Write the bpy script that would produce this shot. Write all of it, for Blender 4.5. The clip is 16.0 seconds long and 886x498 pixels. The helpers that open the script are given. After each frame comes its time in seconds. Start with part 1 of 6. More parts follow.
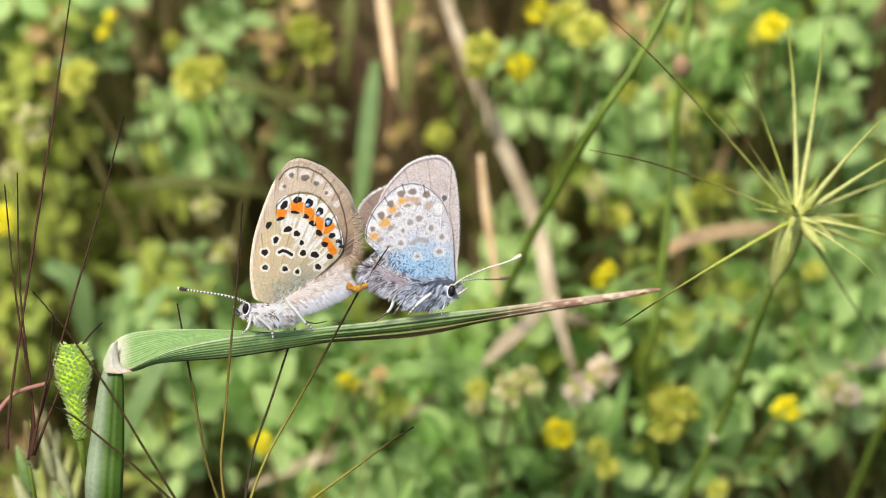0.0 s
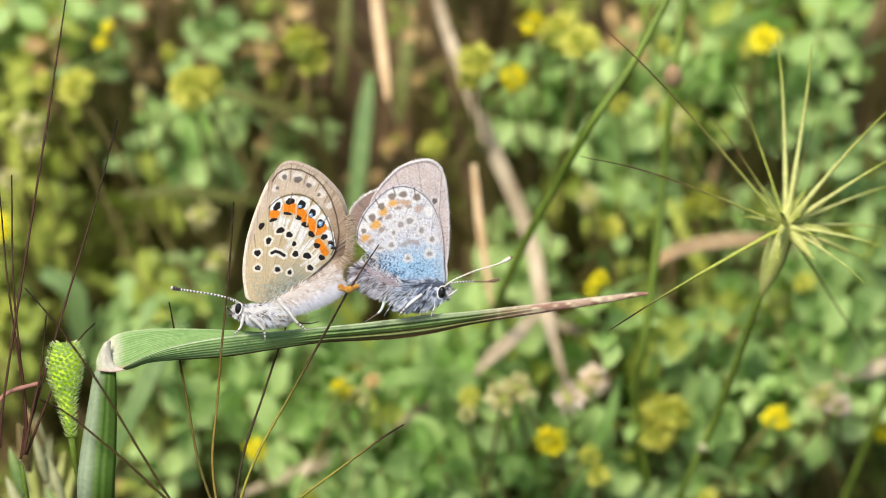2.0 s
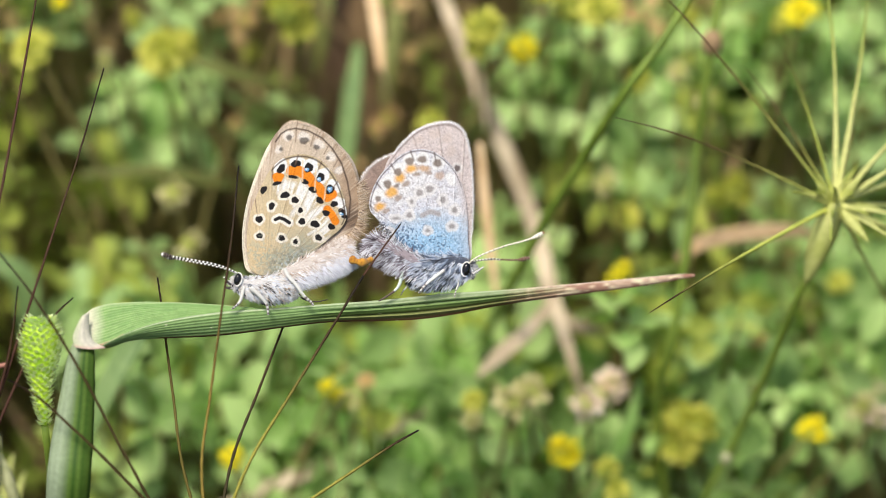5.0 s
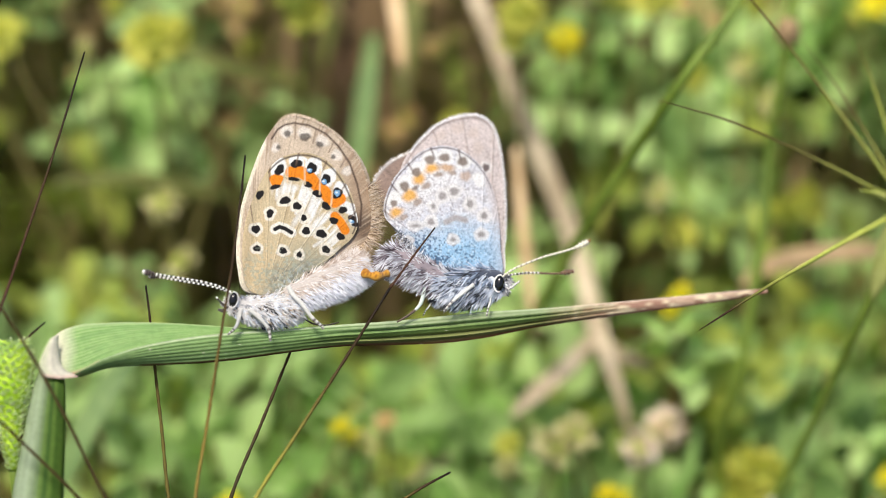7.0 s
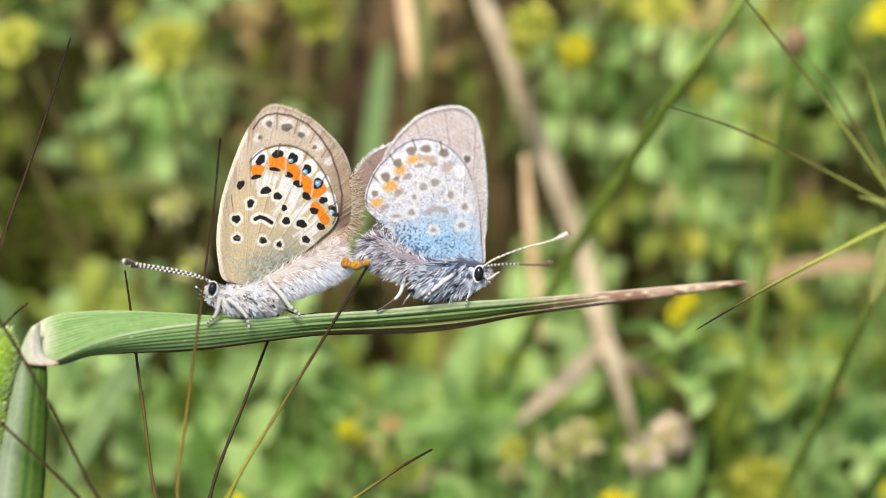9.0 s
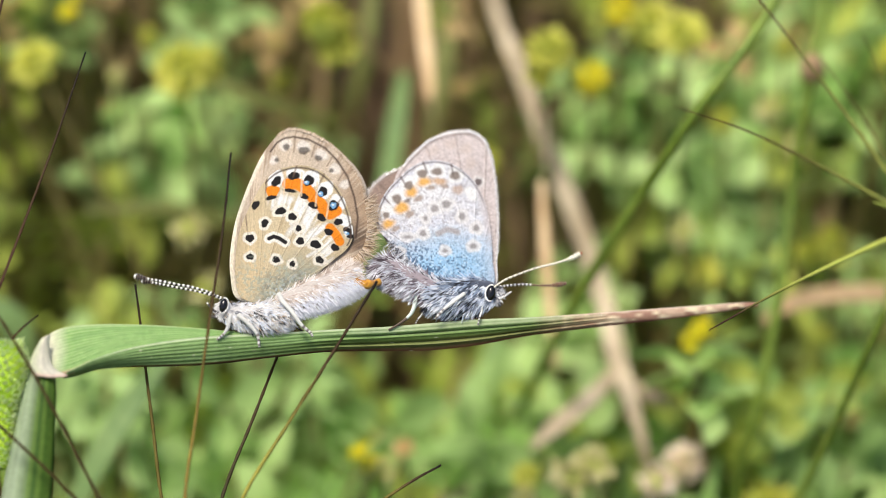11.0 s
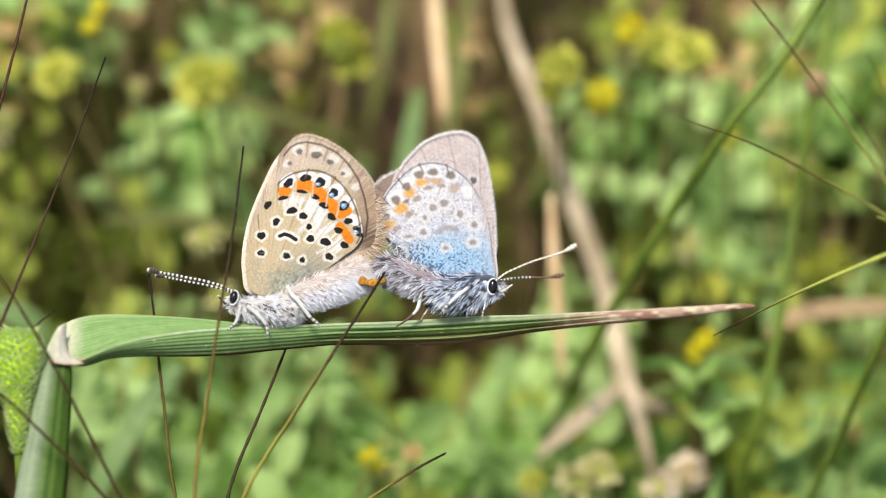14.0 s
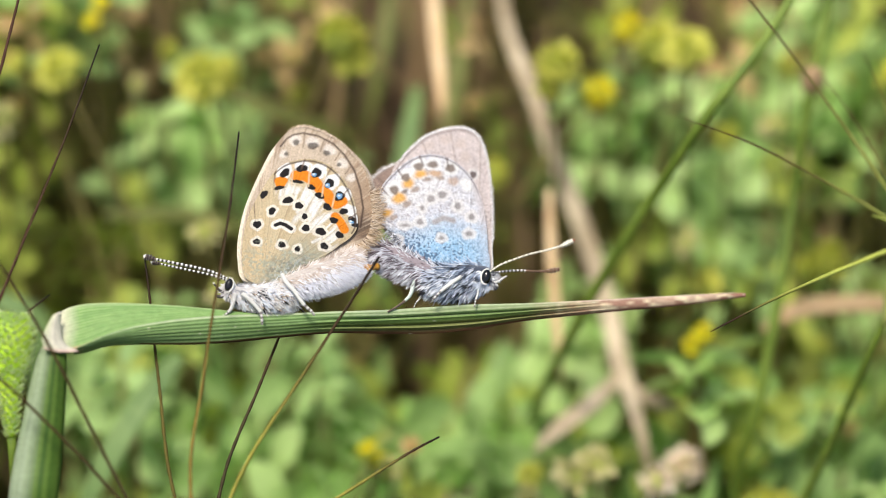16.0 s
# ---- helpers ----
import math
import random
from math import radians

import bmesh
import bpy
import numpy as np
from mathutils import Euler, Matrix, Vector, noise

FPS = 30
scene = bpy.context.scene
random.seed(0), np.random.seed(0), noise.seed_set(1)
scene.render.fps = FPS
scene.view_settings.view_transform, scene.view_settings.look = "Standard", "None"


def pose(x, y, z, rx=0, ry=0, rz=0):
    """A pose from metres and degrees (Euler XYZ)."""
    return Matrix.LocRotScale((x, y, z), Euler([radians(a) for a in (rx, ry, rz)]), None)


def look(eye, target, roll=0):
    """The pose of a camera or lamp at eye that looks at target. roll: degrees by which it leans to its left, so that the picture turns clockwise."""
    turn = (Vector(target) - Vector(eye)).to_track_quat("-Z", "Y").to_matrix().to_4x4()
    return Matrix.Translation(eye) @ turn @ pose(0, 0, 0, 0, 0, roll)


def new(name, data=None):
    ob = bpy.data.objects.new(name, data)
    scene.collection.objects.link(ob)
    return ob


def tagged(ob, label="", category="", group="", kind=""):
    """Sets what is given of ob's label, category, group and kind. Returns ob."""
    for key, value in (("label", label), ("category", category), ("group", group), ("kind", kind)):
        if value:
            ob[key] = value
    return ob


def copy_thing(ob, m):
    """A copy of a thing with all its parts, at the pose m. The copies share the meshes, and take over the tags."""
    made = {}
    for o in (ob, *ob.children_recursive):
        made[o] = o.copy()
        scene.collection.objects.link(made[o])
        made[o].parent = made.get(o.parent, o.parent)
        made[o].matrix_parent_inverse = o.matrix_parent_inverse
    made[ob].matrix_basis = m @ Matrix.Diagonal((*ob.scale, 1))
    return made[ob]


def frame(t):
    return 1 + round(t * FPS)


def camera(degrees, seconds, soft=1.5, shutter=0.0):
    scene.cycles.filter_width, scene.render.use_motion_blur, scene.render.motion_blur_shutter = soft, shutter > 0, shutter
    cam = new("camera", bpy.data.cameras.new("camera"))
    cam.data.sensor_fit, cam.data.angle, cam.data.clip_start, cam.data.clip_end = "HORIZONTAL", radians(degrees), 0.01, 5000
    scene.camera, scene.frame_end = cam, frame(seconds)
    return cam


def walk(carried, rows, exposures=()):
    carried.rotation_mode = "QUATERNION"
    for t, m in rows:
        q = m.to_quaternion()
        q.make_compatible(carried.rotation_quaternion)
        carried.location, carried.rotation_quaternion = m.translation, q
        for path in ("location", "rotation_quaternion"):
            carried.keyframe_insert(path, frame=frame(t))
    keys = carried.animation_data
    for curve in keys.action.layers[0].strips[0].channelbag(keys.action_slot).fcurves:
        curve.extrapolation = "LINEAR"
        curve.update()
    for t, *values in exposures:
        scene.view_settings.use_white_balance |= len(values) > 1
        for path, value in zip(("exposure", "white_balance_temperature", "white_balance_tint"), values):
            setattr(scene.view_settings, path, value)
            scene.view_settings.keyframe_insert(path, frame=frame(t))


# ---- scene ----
# ------------------------------------------------------------------ camera
cam = camera(16.0, 16.0, soft=0.85)
PATH = [
    (0, (0.03385, -0.23909, 0.27726), (0.01353, -0.00234, 0.09414), -4.77),
    (0.5, (0.03800, -0.23884, 0.27623), (0.01443, -0.00175, 0.09394), -5.03),
    (1, (0.03896, -0.23947, 0.27559), (0.01489, -0.00178, 0.09414), -5.04),
    (1.5, (0.03638, -0.24351, 0.27423), (0.01459, -0.00403, 0.09485), -4.73),
    (2, (0.03479, -0.24407, 0.27511), (0.01450, -0.00438, 0.09584), -4.44),
    (2.5, (0.03231, -0.24239, 0.27693), (0.01380, -0.00334, 0.09662), -4.10),
    (3, (0.03518, -0.24747, 0.27387), (0.01534, -0.00611, 0.09680), -4.31),
    (3.5, (0.03288, -0.24770, 0.27292), (0.01493, -0.00575, 0.09646), -3.97),
    (4, (0.03355, -0.24618, 0.27268), (0.01575, -0.00465, 0.09564), -3.73),
    (4.2, (0.02664, -0.24311, 0.26863), (0.01325, -0.00069, 0.09241), -3.39),
    (6.5, (0.00714, -0.18682, 0.21944), (0.00912, 0.05972, 0.04852), -0.15),
    (7, (0.00484, -0.18771, 0.21943), (0.00826, 0.05969, 0.04979), 0.07),
    (7.5, (0.00494, -0.19065, 0.21740), (0.00868, 0.05872, 0.05066), 0.15),
    (8, (0.00655, -0.19240, 0.21543), (0.00862, 0.05842, 0.05085), 0.11),
    (8.5, (0.00971, -0.19303, 0.21406), (0.00865, 0.05868, 0.05085), -0.01),
    (9, (0.00683, -0.19259, 0.21512), (0.00731, 0.05897, 0.05167), 0.32),
    (11.5, (0.01078, -0.19541, 0.21172), (0.00560, 0.06033, 0.05497), 0.42),
    (12, (0.01211, -0.19778, 0.21087), (0.00569, 0.05925, 0.05630), 0.39),
    (12.5, (0.01171, -0.20010, 0.21045), (0.00564, 0.05763, 0.05702), 0.58),
    (13, (0.01061, -0.19885, 0.21213), (0.00404, 0.05816, 0.05752), 0.50),
    (13.5, (0.00916, -0.20144, 0.21170), (0.00424, 0.05628, 0.05821), 0.89),
    (14, (0.01059, -0.20235, 0.21012), (0.00460, 0.05618, 0.05805), 0.84),
    (14.5, (0.00936, -0.20510, 0.20840), (0.00553, 0.05466, 0.05838), 1.18),
    (15, (0.01011, -0.20541, 0.20905), (0.00533, 0.05415, 0.05870), 1.07),
    (15.5, (0.00875, -0.20510, 0.20949), (0.00472, 0.05424, 0.05872), 1.20),
    (16, (0.01029, -0.20494, 0.20911), (0.00481, 0.05450, 0.05857), 1.06),
]
walk(cam, [(t, look(eye, target, roll)) for t, eye, target, roll in PATH])

# ------------------------------------------------------------------ world, sun
SUN_UP, SUN_TURN = 69.0, 214.0
world = bpy.data.worlds.new("sky")
scene.world = world
world.use_nodes = True
sky = world.node_tree.nodes.new("ShaderNodeTexSky")
sky.sky_type = "NISHITA"
sky.sun_disc = False
sky.sun_elevation, sky.sun_rotation = radians(SUN_UP), radians(SUN_TURN)
sky.dust_density = 3.0
world.node_tree.links.new(sky.outputs[0], world.node_tree.nodes["Background"].inputs[0])
world.node_tree.nodes["Background"].inputs[1].default_value = 0.13
sun = new("sun", bpy.data.lights.new("sun", "SUN"))
sun.data.energy, sun.data.angle, sun.data.color = 3.75, radians(13), (1.0, 0.94, 0.84)
sun_way = Vector((math.sin(radians(SUN_TURN)) * math.cos(radians(SUN_UP)), math.cos(radians(SUN_TURN)) * math.cos(radians(SUN_UP)), math.sin(radians(SUN_UP))))
sun.matrix_world = look(sun_way, (0, 0, 0))
scene.view_settings.exposure = 0.0

# ------------------------------------------------------------------ frame of the foreground
# The perched pair and its leaf lie in one leaning sheet; one drawing unit is a 24th of a millimetre.
U = 4.1127e-5
FORE = pose(0.00114, -0.00128, 0.08556, -34.431, -0.574, -0.320)
FAR = 0.2294


def S(x, y, back=0.0):
    """A drawing-sheet place as a point in the foreground's frame; back: units behind the sheet, which is slightly turned and leans back above the leaf."""
    d = ((x - 650) * 0.28 + max(0, 545 - y) * 0.3 + back) * U
    k = (FAR + d) / FAR
    return Vector((((x - 784) * k + 134) * U, d, ((441 - y) * k + 119) * U))


def mesh_of(name, verts, faces, mats, smooth=True, slots=None):
    me = bpy.data.meshes.new(name)
    me.from_pydata([tuple(v) for v in verts], [], faces)
    for m in mats if isinstance(mats, (list, tuple)) else (mats,):
        me.materials.append(m)
    if slots is not None:
        me.polygons.foreach_set("material_index", slots)
    if smooth:
        me.polygons.foreach_set("use_smooth", [True] * len(me.polygons))
    me.update()
    return me


def child(name, me, parent, label=""):
    ob = new(name, me)
    ob.parent = parent
    return tagged(ob, label)


def paint(me, cols):
    """Per-point colours in linear light, read by the materials as 'tint'."""
    at = me.color_attributes.new("tint", "FLOAT_COLOR", "POINT")
    c = np.ones((len(me.vertices), 4), np.float32)
    c[:, :3] = cols
    at.data.foreach_set("color", c.ravel())


def lin(r, g, b):
    """A colour from 0 to 255 display values."""
    return tuple(((v / 255 + 0.055) / 1.055) ** 2.4 if v > 10 else v / 255 / 12.92 for v in (r, g, b))


def spline(pts, n):
    """A smooth curve through points (Catmull-Rom), n steps a span."""
    p = [Vector(q) for q in pts]
    p = [2 * p[0] - p[1], *p, 2 * p[-1] - p[-2]]
    out = []
    for i in range(1, len(p) - 2):
        for k in range(n):
            t = k / n
            a, b, c, d = p[i - 1], p[i], p[i + 1], p[i + 2]
            out.append(0.5 * (2 * b + (c - a) * t + (2 * a - 5 * b + 4 * c - d) * t * t + (3 * b - a - 3 * c + d) * t ** 3))
    out.append(p[-2])
    return out


class Shape:
    """Collects points and faces of one mesh."""

    def __init__(self):
        self.v, self.f, self.s = [], [], []

    def tube(self, pts, radii, sides=6, slot=0, flat=1.0, cap=True):
        pts = [Vector(p) for p in pts]
        n, base = len(pts), len(self.v)
        radii = radii if hasattr(radii, "__len__") else [radii] * n
        for i, p in enumerate(pts):
            way = (pts[min(i + 1, n - 1)] - pts[max(i - 1, 0)]).normalized()
            side = way.cross(Vector((0.13, 1, 0.07))).normalized()
            other = side.cross(way)
            for k in range(sides):
                a = 2 * math.pi * k / sides
                self.v.append(p + float(radii[i]) * (math.cos(a) * side + flat * math.sin(a) * other))
        for i in range(n - 1):
            for k in range(sides):
                a, b = base + i * sides + k, base + i * sides + (k + 1) % sides
                self.f.append((a, b, b + sides, a + sides))
                self.s.append(slot)
        if cap:
            self.f.append(tuple(base + k for k in range(sides))[::-1])
            self.f.append(tuple(base + (n - 1) * sides + k for k in range(sides)))
            self.s += [slot, slot]
        return self

    def ball(self, centre, size, turn=None, rings=10, sides=14, slot=0, squash=None):
        base, c = len(self.v), Vector(centre)
        for i in range(rings + 1):
            th = math.pi * i / rings
            for k in range(sides):
                ph = 2 * math.pi * k / sides
                q = Vector((math.sin(th) * math.cos(ph) * size[0], math.sin(th) * math.sin(ph) * size[1], math.cos(th) * size[2]))
                if turn is not None:
                    q = turn @ q
                self.v.append(c + q)
        for i in range(rings):
            for k in range(sides):
                a, b = base + i * sides + k, base + i * sides + (k + 1) % sides
                self.f.append((a, a + sides, b + sides, b))
                self.s.append(slot)
        return self

    def hair(self, root, tip, width, bend=None, slot=0):
        root, tip = Vector(root), Vector(tip)
        way = tip - root
        side = way.cross(Vector((0.0, 1.0, 0.2))).normalized() * width * 0.5
        mid = root + 0.55 * way + (bend or Vector())
        base = len(self.v)
        self.v += [root - side, root + side, mid + side * 0.75, mid - side * 0.75, tip]
        self.f += [(base, base + 1, base + 2, base + 3), (base + 3, base + 2, base + 4)]
        self.s += [slot, slot]
        return self

    def sheet(self, rows, slot=0, thick=None):
        """A grid of points, row after row; thick: a vector by which a second skin lies behind, with closed edges."""
        base, n, m = len(self.v), len(rows), len(rows[0])
        for r in rows:
            self.v += [Vector(p) for p in r]
        for i in range(n - 1):
            for k in range(m - 1):
                a = base + i * m + k
                self.f.append((a, a + 1, a + m + 1, a + m))
                self.s.append(slot)
        if thick is not None:
            two = len(self.v)
            for r in rows:
                self.v += [Vector(p) + thick for p in r]
            for i in range(n - 1):
                for k in range(m - 1):
                    a = two + i * m + k
                    self.f.append((a + m, a + m + 1, a + 1, a))
                    self.s.append(slot)
            rim = [*range(m), *(i * m + m - 1 for i in range(1, n)), *((n - 1) * m + k for k in range(m - 2, -1, -1)), *(i * m for i in range(n - 2, 0, -1))]
            for a, b in zip(rim, rim[1:] + rim[:1]):
                self.f.append((base + b, base + a, two + a, two + b))
                self.s.append(slot)
        return self

    def mesh(self, name, mats, smooth=True):
        return mesh_of(name, self.v, self.f, mats, smooth, self.s)


# ------------------------------------------------------------------ materials
def material(name, rough=0.6, spec=0.4, sheen=0.0, through=0.0):
    m = bpy.data.materials.new(name)
    m.use_nodes = True
    b = m.node_tree.nodes["Principled BSDF"]
    b.inputs["Roughness"].default_value = rough
    b.inputs["Specular IOR Level"].default_value = spec
    b.inputs["Sheen Weight"].default_value = sheen
    return m, m.node_tree.nodes, m.node_tree.links, b


def mottled(name, dark, light, scale, rough=0.6, spec=0.35, fine=8.0, bump=0.0, stretch=(1, 1, 1), island=0.0, glow=0.0, leafy=0.0):
    """Two-scale noise between two colours; island: how far each piece varies; leafy: share of light that passes through."""
    m, nodes, links, b = material(name, rough, spec)
    co = nodes.new("ShaderNodeTexCoord")
    mp = nodes.new("ShaderNodeMapping")
    mp.inputs["Scale"].default_value = stretch
    links.new(co.outputs["Object"], mp.inputs[0])
    big, small = nodes.new("ShaderNodeTexNoise"), nodes.new("ShaderNodeTexNoise")
    big.inputs["Scale"].default_value, small.inputs["Scale"].default_value = scale, scale * fine
    big.inputs["Detail"].default_value, small.inputs["Detail"].default_value = 3, 2
    for n in (big, small):
        links.new(mp.outputs[0], n.inputs["Vector"])
    add = nodes.new("ShaderNodeMath")
    add.operation = "MULTIPLY_ADD"
    add.inputs[1].default_value = 0.35
    links.new(small.outputs["Fac"], add.inputs[0])
    links.new(big.outputs["Fac"], add.inputs[2])
    val = add.outputs[0]
    if island:
        info, geo = nodes.new("ShaderNodeObjectInfo"), nodes.new("ShaderNodeNewGeometry")
        mixr = nodes.new("ShaderNodeMath")
        mixr.operation = "ADD"
        links.new(info.outputs["Random"], mixr.inputs[0])
        links.new(geo.outputs["Random Per Island"], mixr.inputs[1])
        fr = nodes.new("ShaderNodeMath")
        fr.operation = "FRACT"
        links.new(mixr.outputs[0], fr.inputs[0])
        sc = nodes.new("ShaderNodeMath")
        sc.operation = "MULTIPLY_ADD"
        sc.inputs[1].default_value = island
        links.new(fr.outputs[0], sc.inputs[0])
        links.new(val, sc.inputs[2])
        val = sc.outputs[0]
    ramp = nodes.new("ShaderNodeValToRGB")
    e = ramp.color_ramp.elements
    e[0].position, e[1].position = 0.45 + island * 0.15, 0.9 + island * 0.75
    e[0].color, e[1].color = (*dark, 1), (*light, 1)
    links.new(val, ramp.inputs[0])
    links.new(ramp.outputs[0], b.inputs["Base Color"])
    if bump:
        bp = nodes.new("ShaderNodeBump")
        bp.inputs["Strength"].default_value, bp.inputs["Distance"].default_value = 0.6, bump
        links.new(small.outputs["Fac"], bp.inputs["Height"])
        links.new(bp.outputs[0], b.inputs["Normal"])
    if leafy:
        tr, mx = nodes.new("ShaderNodeBsdfTranslucent"), nodes.new("ShaderNodeMixShader")
        links.new(ramp.outputs[0], tr.inputs[0])
        mx.inputs[0].default_value = leafy
        links.new(b.outputs[0], mx.inputs[1])
        links.new(tr.outputs[0], mx.inputs[2])
        links.new(mx.outputs[0], nodes["Material Output"].inputs[0])
    return m


def tinted(name, rough=0.7, spec=0.25, sheen=0.0, grain=9000.0, amount=0.16, bump=2e-5, leafy=0.0):
    """Reads the point colours 'tint', with a fine powdery grain."""
    m, nodes, links, b = material(name, rough, spec, sheen)
    at, no = nodes.new("ShaderNodeAttribute"), nodes.new("ShaderNodeTexNoise")
    at.attribute_name = "tint"
    co = nodes.new("ShaderNodeTexCoord")
    links.new(co.outputs["Object"], no.inputs["Vector"])
    no.inputs["Scale"].default_value, no.inputs["Detail"].default_value = grain, 3
    ra = nodes.new("ShaderNodeMapRange")
    ra.inputs["From Min"].default_value, ra.inputs["From Max"].default_value = 0.3, 0.7
    ra.inputs["To Min"].default_value, ra.inputs["To Max"].default_value = 1 - amount, 1 + amount
    links.new(no.outputs["Fac"], ra.inputs["Value"])
    mul = nodes.new("ShaderNodeVectorMath")
    mul.operation = "SCALE"
    links.new(at.outputs["Color"], mul.inputs[0])
    links.new(ra.outputs[0], mul.inputs["Scale"])
    links.new(mul.outputs[0], b.inputs["Base Color"])
    bp = nodes.new("ShaderNodeBump")
    bp.inputs["Strength"].default_value, bp.inputs["Distance"].default_value = 0.5, bump
    links.new(no.outputs["Fac"], bp.inputs["Height"])
    links.new(bp.outputs[0], b.inputs["Normal"])
    if leafy:
        tr, mx = nodes.new("ShaderNodeBsdfTranslucent"), nodes.new("ShaderNodeMixShader")
        links.new(mul.outputs[0], tr.inputs[0])
        mx.inputs[0].default_value = leafy
        links.new(b.outputs[0], mx.inputs[1])
        links.new(tr.outputs[0], mx.inputs[2])
        links.new(mx.outputs[0], nodes["Material Output"].inputs[0])
    return m


WING = tinted("wing_scales", 0.75, 0.2, 0.25, leafy=0.12)
FUR = tinted("body_fur", 0.8, 0.2, 0.4, 6000, 0.1)
EYE = mottled("compound_eye", lin(8, 8, 10), lin(24, 22, 24), 4000, 0.18, 0.6)
BLADE = tinted("leaf_blade", 0.6, 0.28, 0, 2500, 0.10, 1e-5, 0.18)
STRAW = mottled("dry_straw", lin(154, 136, 108), lin(214, 198, 168), 220, 0.7, 0.25, stretch=(1, 1, 0.2))
SPIKE = mottled("spike_scale", lin(200, 236, 58), lin(246, 252, 160), 900, 0.5, 0.35, island=0.5, leafy=0.12)
SPIKE_CORE = mottled("spike_core", lin(160, 200, 40), lin(206, 230, 84), 600, 0.6, 0.3)
SPIKE_TIP = mottled("spike_bristle", lin(214, 236, 150), lin(244, 250, 214), 900, 0.6, 0.3, leafy=0.3)
STEM = mottled("green_stem", lin(92, 116, 36), lin(134, 156, 62), 200, 0.5, 0.35, leafy=0.08)
BRACT = mottled("ear_awn", lin(172, 182, 82), lin(222, 224, 142), 220, 0.5, 0.35, leafy=0.25)
HUSK = mottled("ear_husk", lin(112, 142, 76), lin(166, 184, 116), 300, 0.55, 0.35, leafy=0.1)
PALE_HUSK = mottled("pale_husk", lin(150, 156, 108), lin(200, 200, 152), 300, 0.6, 0.3, leafy=0.2)
HUSK_DRY = mottled("dry_husk", lin(100, 88, 52), lin(156, 136, 92), 300, 0.6, 0.3, leafy=0.1)
LEAF_A = mottled("clover_leaf", lin(98, 118, 44), lin(166, 184, 84), 120, 0.5, 0.4, island=0.7, leafy=0.38)
LEAF_B = mottled("bluish_clover_leaf", lin(112, 146, 76), lin(178, 208, 130), 120, 0.5, 0.4, island=0.7, leafy=0.38)
LEAF_F = mottled("dull_leaf", lin(86, 84, 44), lin(146, 136, 78), 120, 0.6, 0.3, island=0.7, leafy=0.3)
PALE_BUD = mottled("pale_bud", lin(184, 180, 104), lin(224, 216, 158), 200, 0.6, 0.3, island=0.4, leafy=0.25)
LEAF_C = mottled("yellowish_leaf", lin(134, 152, 52), lin(196, 206, 96), 150, 0.55, 0.35, island=0.6, leafy=0.3)
LEAF_D = mottled("drying_leaf", lin(158, 126, 76), lin(222, 190, 132), 150, 0.6, 0.3, island=0.6, leafy=0.2)
LEAF_E = mottled("fresh_leaf", lin(144, 190, 90), lin(204, 232, 148), 150, 0.5, 0.4, island=0.6, leafy=0.38)
HOP = mottled("hop_head", lin(176, 182, 58), lin(228, 226, 112), 300, 0.6, 0.3, island=0.5, leafy=0.35)
CLOVER_STEM = mottled("clover_stem", lin(96, 88, 44), lin(146, 134, 78), 200, 0.6, 0.3)
YELLOW = mottled("yellow_petal", lin(250, 230, 14), lin(255, 246, 60), 400, 0.5, 0.3, island=0.3, leafy=0.25)
CREAM = mottled("cream_bloom", lin(232, 206, 176), lin(250, 236, 216), 300, 0.6, 0.3, island=0.3, leafy=0.2)
TAN = mottled("dried_bloom", lin(192, 152, 96), lin(228, 194, 140), 300, 0.65, 0.25, island=0.4, leafy=0.2)
WITHERED = mottled("withered_stalk", lin(70, 54, 38), lin(168, 140, 104), 150, 0.7, 0.2, island=0.7)
AWN_TINT = tinted("awn_surface", 0.65, 0.2, 0, 2000, 0.15, 4e-6)
GRASS = mottled("meadow_grass", lin(84, 100, 42), lin(150, 164, 80), 60, 0.55, 0.35, island=0.8, leafy=0.25)
SOIL = mottled("meadow_soil", lin(32, 24, 18), lin(76, 58, 43), 90, 0.9, 0.15, fine=9, bump=0.002)
GRASS_FAR = mottled("far_grass", lin(78, 100, 40), lin(140, 158, 78), 30, 0.55, 0.35, island=0.8, leafy=0.25)
TURF = mottled("meadow_turf", lin(62, 70, 34), lin(108, 118, 58), 25, 0.9, 0.15, fine=14, bump=0.004)

# ------------------------------------------------------------------ ground
def build_ground():
    """One sheet from under the camera to the horizon, finer near the plants."""
    g = [0.0, 0.02]
    while g[-1] < 900:
        g.append(g[-1] * 1.13 + 0.004)
    line = [-v for v in g[:0:-1]] + g
    rows = [[(x, y + 0.08, 0.006 * noise.noise((x * 22, y * 22, 0)) * (abs(x) + abs(y) < 2) + 0.0025 * noise.noise((x * 90, y * 90, 3)) * (abs(x) + abs(y) < 1) + 0.05 * noise.noise((x, y, 5)) * min(1, (abs(x) + abs(y)) / 3)) for x in line] for y in line]
    ob = new("ground", Shape().sheet(rows).mesh("ground", SOIL))
    ob.data.materials.append(TURF)
    for f in ob.data.polygons:
        c = f.center
        f.material_index = int(math.hypot(c.x - 0.03, c.y - 0.12) > 0.36 + 0.05 * math.sin(7 * math.atan2(c.y, c.x)))
    tagged(ob, "brown meadow soil under clover and dry grass", "ground", kind="structure")


build_ground()


